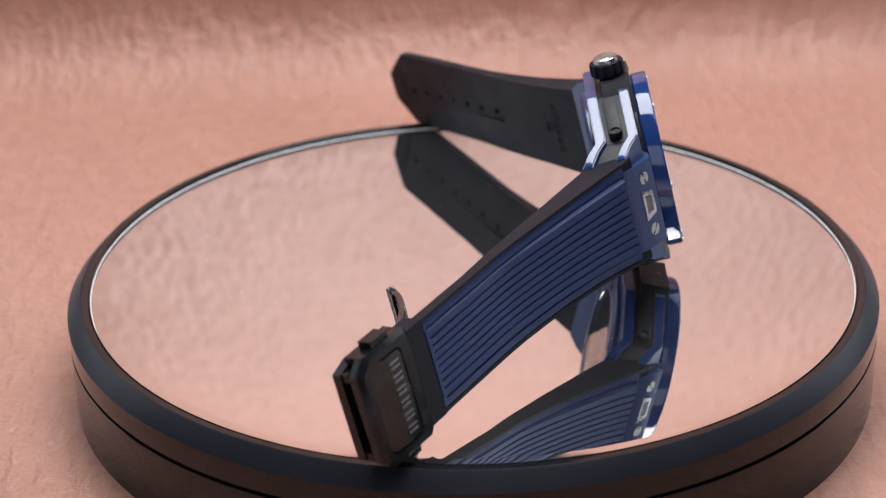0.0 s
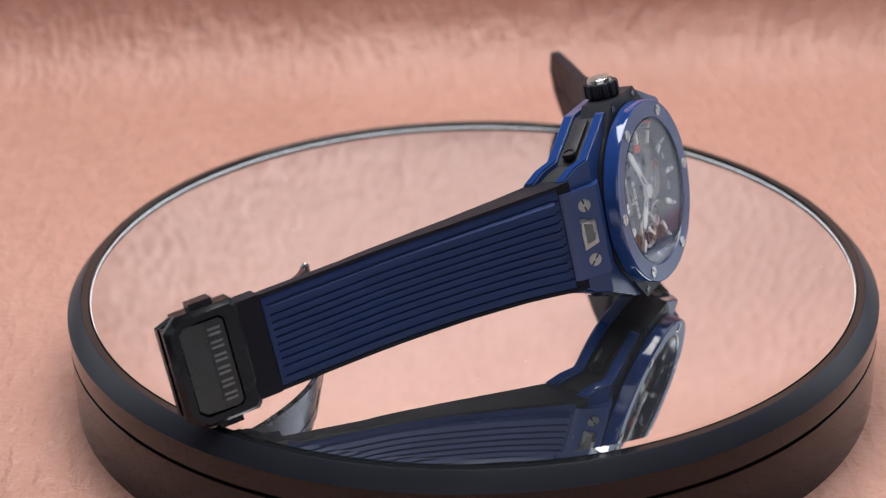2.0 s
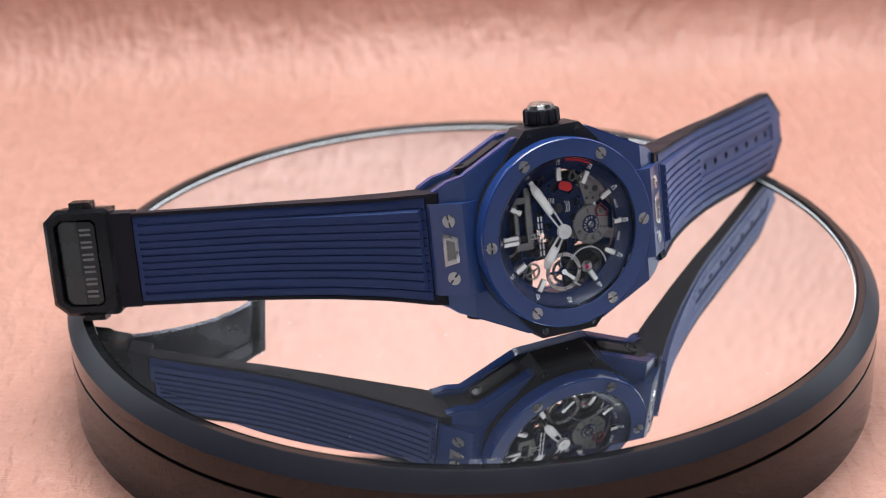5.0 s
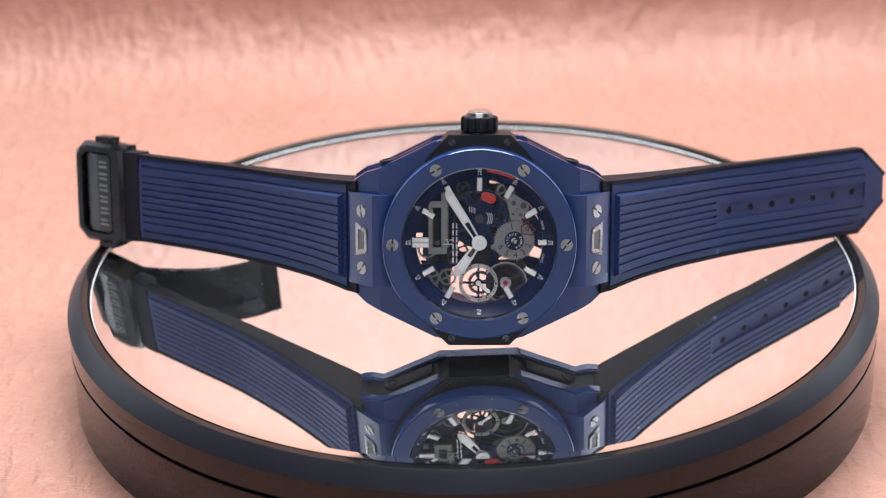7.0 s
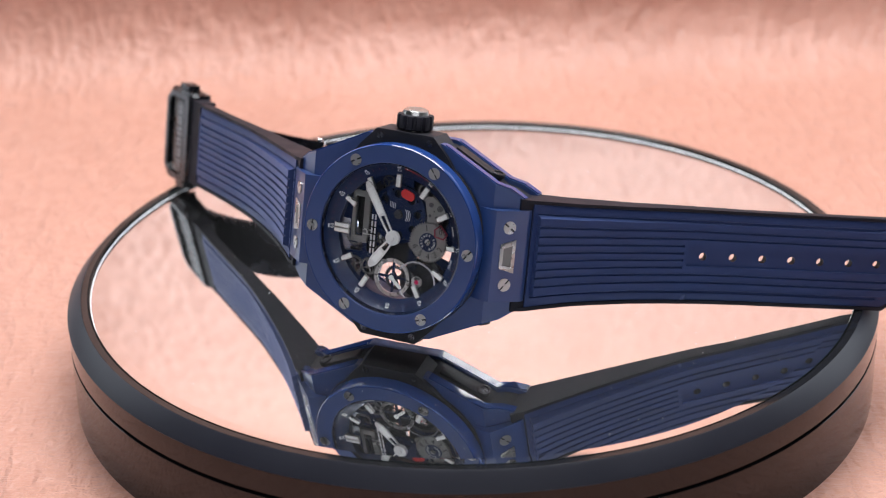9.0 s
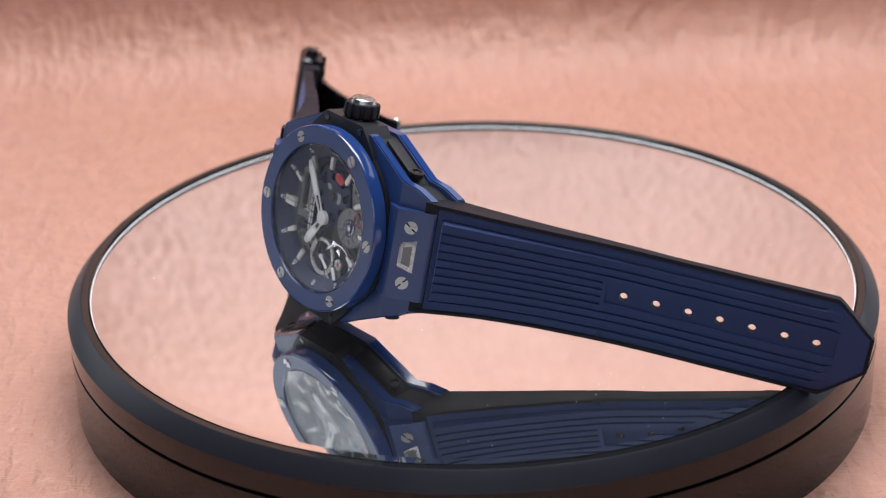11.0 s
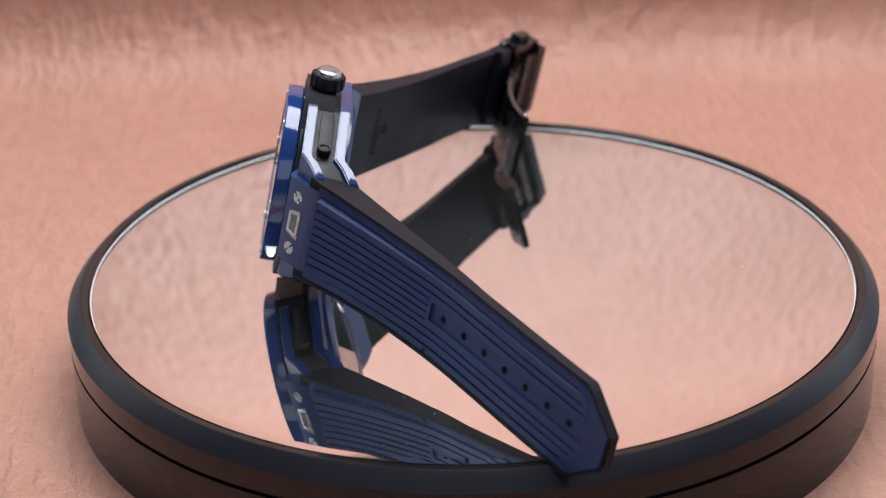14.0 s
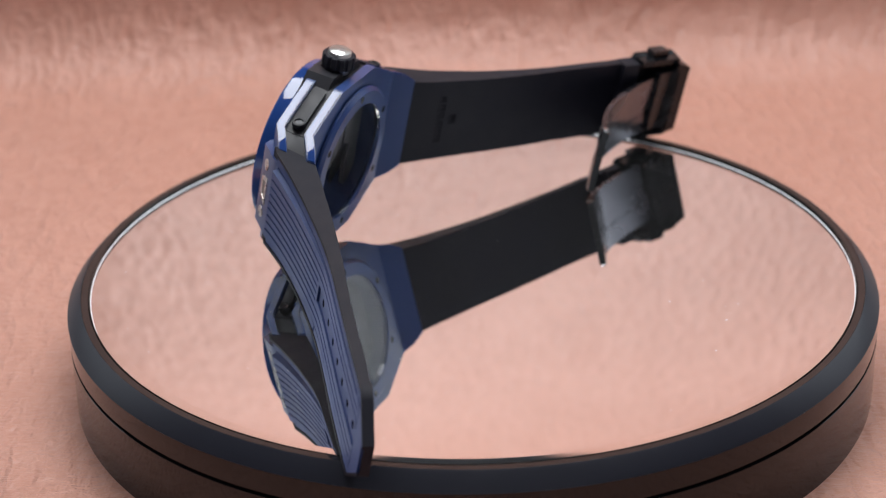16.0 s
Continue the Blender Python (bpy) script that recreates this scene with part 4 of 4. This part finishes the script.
    screw((pr[0], pr[1], -5.0), (0, 0, 1), 0.75, 0.9, STEEL, g, "", 0.15)
    # pentagon window
    pc = (11.3, 2.9)
    pent = [(-0.1, 2.0), (1.9, -0.1), (1.0, -1.5), (-1.5, -1.1), (-1.7, 0.6)]
    bm = bmesh.new()
    outer, inner = pent, [(x * 0.8, y * 0.8) for x, y in pent]
    V = [[bm.verts.new((pc[0] + x, pc[1] + y, z)) for x, y in lp] for lp, z in ((outer, -5.1), (outer, -4.75), (inner, -4.75), (inner, -5.1))]
    for i in range(4):
        for k in range(5):
            bm.faces.new((V[i][k], V[i][(k + 1) % 5], V[(i + 1) % 4][(k + 1) % 5], V[(i + 1) % 4][k]))
    part("reserve_window", bm, material("dark_red_enamel", (0.16, 0.012, 0.03), 0.35), mv, "dark red five-sided window frame")
    bm = turned(text_bm("0", 1.7, 0.02), Matrix.Translation((pc[0] - 0.1, pc[1], -5.17)) @ Matrix.Rotation(radians(20), 4, "Z"))
    part("numeral", bm, DARK, g)

    # grey plates and wheels beyond the reserve
    bm = bmesh.new()
    prism(bm, [(6.2, 10.6), (8.4, 10.9), (11.6, 8.8), (11.2, 5.4), (7.6, 4.6), (6.9, 7.2)], -6.4, -5.7)
    pl = part("grey_plate", bm, DIAL_METAL, mv, "grained grey plate with holes", bevel=0.12)
    for x, y, r in ((10.3, 8.4, 0.75), (8.0, 9.0, 0.55), (9.6, 6.2, 0.35), (7.9, 6.4, 0.35), (8.9, 7.6, 0.2)):
        bm = bmesh.new()
        lathe(bm, [(r * 0.55, -5.68), (r, -5.62), (r, -5.9), (r * 0.55, -5.9)], 24, Matrix.Translation((x, y, 0)))
        disc(bm, r * 0.5, -5.9, -5.69, 16, Matrix.Translation((x, y, 0)))
        part("pivot", bm, BRASS, pl)
    gear("small_wheel", (6.2, 11.6), 2.4, 26, 0.4, 0.8, -6.7, -6.4, DIAL_METAL, mv, "", 4)
    gear("small_wheel", (-3.8, 12.4), 1.7, 20, 0.35, 0.6, -6.9, -6.6, BRASS, mv, "", 3)
    gear("small_wheel", (7.6, 3.9), 2.7, 28, 0.4, 0.9, -6.5, -6.2, DIAL_METAL, mv)
    gear("small_wheel", (4.6, -0.9), 2.1, 22, 0.4, 0.7, -6.4, -6.1, DIAL_METAL, mv)
    gear("small_wheel", (-3.2, -1.2), 2.5, 26, 0.4, 1.2, -6.6, -6.3, BRASS, mv, "", 4)
    gear("small_wheel", (-11.4, -9.2), 2.3, 24, 0.4, 0.7, -7.4, -7.1, DIAL_METAL, mv, "", 4)
    gear("small_wheel", (-7.4, -9.0), 2.2, 24, 0.4, 0.7, -7.1, -6.8, DIAL_METAL, mv, "", 4)
    gear("small_wheel", (-12.2, -2.6), 2.4, 26, 0.4, 0.8, -8.4, -8.1, DIAL_METAL, mv, "", 3)
    gear("small_wheel", (-5.6, -4.2), 2.0, 22, 0.4, 0.6, -7.0, -6.7, BRASS, mv, "", 4)

    # racks
    for x, y0, y1, w, face in ((-11.5, -2.4, 9.2, 0.7, 1), (-8.2, -2.4, 11.6, 1.3, 1)):
        bm = bmesh.new()
        pts = [(x - w / 2, y0), (x + w / 2, y0)]
        n = int((y1 - y0 - 1.6) / 0.56)
        for k in range(n):
            yy = y0 + 0.8 + k * 0.56
            pts += [(x + w / 2, yy), (x + w / 2 + 0.42, yy + 0.14), (x + w / 2 + 0.42, yy + 0.3), (x + w / 2, yy + 0.44)]
        pts += [(x + w / 2, y1), (x - w / 2, y1)]
        prism(bm, pts, -5.6, -4.9)
        part("toothed_rack", bm, DIAL_METAL, mv, "grained grey toothed rack")
    bm = bmesh.new()
    prism(bm, [(-11.85, 8.1), (-8.0, 8.1), (-8.0, 9.5), (-11.4, 9.5), (-11.85, 9.0)], -5.5, -4.85)
    part("rack_bridge", bm, DIAL_METAL, mv, "grey bar that joins the racks", bevel=0.12)
    bm = bmesh.new()
    prism(bm, [(-11.85, -3.0), (-7.6, -3.0), (-7.6, 0.2), (-8.6, 0.2), (-8.6, -1.4), (-10.9, -1.4), (-10.9, 0.2), (-11.85, 0.2)], -5.5, -4.82)
    part("rack_bridge", bm, DIAL_METAL, mv, "", bevel=0.12)
    bm = bmesh.new()
    disc(bm, 0.75, -5.4, -4.9, 20, Matrix.Translation((-9.9, -0.3, 0)), 0.08)
    disc(bm, 0.3, -4.9, -4.8, 16, Matrix.Translation((-9.9, -0.3, 0)))
    part("rack_pivot", bm, BRASS, mv)

    # dark bars and bridges behind
    for pts in ([(-13.2, -4.0), (-12.0, -4.0), (-12.0, 8.5), (-13.2, 7.2)], [(-9.6, -13.0), (-8.6, -13.4), (-8.6, 12.0), (-9.6, 11.6)],
                [(-6.4, -3.4), (-5.2, -3.4), (-5.2, 4.0), (-6.4, 4.0)], [(-13.9, -8.2), (-4.4, -6.2), (-4.4, -5.2), (-14.6, -6.2)],
                [(3.0, -3.2), (13.8, -6.2), (14.4, -4.8), (3.2, -1.6)], [(-15.4, 1.6), (-12.6, 1.6), (-12.6, 7.2), (-13.9, 6.9)],
                [(-15.0, -2.0), (-10.2, -2.0), (-10.2, -1.0), (-15.3, -1.0)], [(2.2, -6.6), (4.0, -6.6), (5.0, -3.0), (2.8, -2.2)],
                [(11.8, -1.0), (15.2, -2.6), (15.3, 2.8), (12.6, 6.4), (11.6, 4.0)], [(-6.8, 13.6), (-1.6, 15.2), (2.4, 15.1), (2.4, 12.0), (-6.2, 11.2)],
                [(1.6, 15.2), (2.8, 15.1), (8.8, 12.6), (8.0, 11.6)], [(-12.8, 8.6), (-9.2, 12.2), (-6.0, 14.0), (-6.0, 12.6), (-11.0, 7.6)]):
        bm = bmesh.new()
        prism(bm, pts, -8.2, -7.3)
        part("back_bridge", bm, DARK_BLUE, mv, "dark blue bridge bar", bevel=0.12)
    # crosswise floor plates near the back crystal
    for pts in ([(-2.5, 12.5), (8.5, 12.5), (13.0, 6.0), (13.0, -2.5), (5.0, -2.5), (-2.0, 2.0)], [(-12.0, 9.5), (-3.0, 12.8), (-3.0, 2.5), (-7.2, 0.5), (-12.4, 2.5)],
                [(-12.2, 2.3), (-7.2, 0.4), (-5.8, -5.6), (-7.2, -12.0), (-10.0, -11.4), (-12.6, -7.4)]):
        bm = bmesh.new()
        prism(bm, pts, -13.0, -11.8)
        part("back_bridge", bm, BRASS, mv, "dark grey bridge by the back", bevel=0.15)

    for pts in ([(-13.8, -5.6), (-6.7, -5.6), (-6.7, -13.0), (-10.8, -10.2)], [(1.8, -5.4), (12.6, -5.2), (13.8, -6.0), (11.4, -10.2), (6.6, -13.6), (1.8, -15.0)],
                [(-12.4, 1.0), (-6.1, -1.8), (-6.1, 11.2), (-9.0, 11.8), (-13.2, 8.0)], [(-1.8, -1.2), (5.0, -2.2), (2.0, -7.4), (-1.8, -6.6)],
                [(-12.0, 0.8), (-5.8, -2.0), (-5.4, -5.5), (-6.6, -6.2), (-12.0, -5.4)], [(-5.3, -3.8), (-1.9, -3.0), (-1.9, -6.9), (-5.3, -7.2)]):
        bm = bmesh.new()
        prism(bm, pts, -9.6, -8.9)
        part("back_bridge", bm, DARK, mv, "black bridge plate", bevel=0.12)
    # small seconds
    sc = (-0.15, -10.0)
    bm = bmesh.new()
    lathe(bm, [(3.75, -4.3), (4.6, -4.3), (4.6, -4.75), (3.75, -4.75)], 72, Matrix.Translation((sc[0], sc[1], 0)))
    sr = part("seconds_ring", bm, STEEL, WATCH, "brushed steel small seconds ring")
    for k in range(12):
        a = 2 * math.pi * k / 12
        bm = bmesh.new()
        block(bm, 4.18, 0, -4.28, 0.55 if k % 3 == 0 else 0.3, 0.2, 0.06, Matrix.Translation((sc[0], sc[1], 0)) @ Matrix.Rotation(a, 4, "Z"))
        part("seconds_mark", bm, DARK, sr)
    bm = bmesh.new()
    for k in range(4):
        block(bm, 2.0, 0, -5.0, 3.8, 0.5, 0.4, Matrix.Translation((sc[0], sc[1], 0)) @ Matrix.Rotation(k * math.pi / 2, 4, "Z"))
    disc(bm, 1.0, -5.3, -4.7, 24, Matrix.Translation((sc[0], sc[1], 0)))
    part("seconds_cross", bm, DARK_BLUE, sr, "dark blue cross behind the ring")
    bm = bmesh.new()
    m = Matrix.Translation((sc[0], sc[1], -4.1)) @ Matrix.Rotation(math.atan2(-2.3, 2.7), 4, "Z")
    prism(bm, [(-0.3, -0.3), (3.2, -0.42), (3.55, 0), (3.2, 0.42), (-0.3, 0.3)], -0.1, 0.12, m)
    disc(bm, 0.62, -0.12, 0.2, 24, m)
    part("seconds_hand", bm, LUME, sr, "short pale seconds hand")
    gear("small_wheel", (sc[0] + 0.4, sc[1] - 0.2), 3.0, 32, 0.35, 0.7, -6.6, -6.3, BRASS, mv, "", 4)

    # balance
    bc = (6.2, -10.0)
    bm = bmesh.new()
    arc_strip(bm, 4.75, 5.15, 0, 150, -5.0, -4.6, bc, 30)
    arc_strip(bm, 4.55, 4.95, 215, 330, -5.1, -4.7, bc, 24)
    part("balance_arc", bm, BRIGHT, mv, "bright curved balance bridge")
    bm = bmesh.new()
    lathe(bm, [(4.0, -5.9), (4.7, -5.9), (4.7, -6.6), (4.0, -6.6)], 56, Matrix.Translation((bc[0], bc[1], 0)))
    for k in range(3):
        block(bm, 2.3, 0, -6.3, 4.4, 0.75, 0.5, Matrix.Translation((bc[0], bc[1], 0)) @ Matrix.Rotation(0.5 + k * 2 * math.pi / 3, 4, "Z"))
    bal = part("balance_wheel", bm, BRASS, mv, "dark three-armed balance wheel")
    bm = bmesh.new()
    for k in range(4):
        r = 1.5 + 0.42 * k
        lathe(bm, [(r, -5.75), (r + 0.1, -5.75), (r + 0.1, -5.85), (r, -5.85)], 36, Matrix.Translation((bc[0], bc[1], 0)))
    tagged(part("hairspring", bm, BRASS, bal), kind="stuff")
    bm = bmesh.new()
    lathe(bm, [(0.6, -5.0), (1.35, -5.05), (1.35, -5.6), (0.6, -5.6)], 32, Matrix.Translation((bc[0], bc[1], 0)))
    part("jewel_setting", bm, STEEL, bal, "steel jewel setting")
    bm = bmesh.new()
    disc(bm, 0.6, -5.5, -5.1, 20, Matrix.Translation((bc[0], bc[1], 0)), 0.05)
    part("jewel", bm, RUBY, bal, "pink ruby jewel")
    bm = bmesh.new()
    arc_strip(bm, 4.9, 6.3, -60, 60, -7.4, -6.2, bc, 24)
    part("balance_cock", bm, DARK, mv, "black curved balance cock", bevel=0.1)
    for x, y, r in ((4.3, -3.4, 0.9), (12.2, -5.6, 0.7), (4.0, -6.8, 0.7), (9.4, -7.2, 0.9)):
        bm = bmesh.new()
        lathe(bm, [(r * 0.8, -7.0), (r * 1.15, -7.0), (r * 1.15, -7.4), (r * 0.8, -7.4)], 28, Matrix.Translation((x, y, 0)))
        part("eyelet", bm, DARK_BLUE, mv)

    # applied maker's mark: plain shapes only
    for k in range(6):
        bm = bmesh.new()
        y = 3.9 - 1.65 * k
        for d in (-0.42, 0.42):
            block(bm, -5.7 + d, y, -3.6, 0.34, 1.25, 0.2)
        part("applied_mark", bm, PRINT, WATCH, "pale applied bars")
    bm = bmesh.new()
    for d in (-0.45, 0.45):
        block(bm, -7.3, d * 1.2, -3.6, 2.2, 0.3, 0.25)
    block(bm, -7.3, 0, -3.6, 0.35, 1.2, 0.25)
    part("applied_mark", bm, STEEL, WATCH, "pale applied emblem")


dial()


# ---------------------------------------------------------------- what moves


def motions():
    rows, plate = [], []
    for t, d in TURN:
        turn = Matrix.Rotation(radians(d), 4, "Z")
        rows.append((t, turn @ WATCH_AT))
        plate.append((t, turn))
    walk(WATCH, rows)
    walk(PLATTER, plate)


motions()
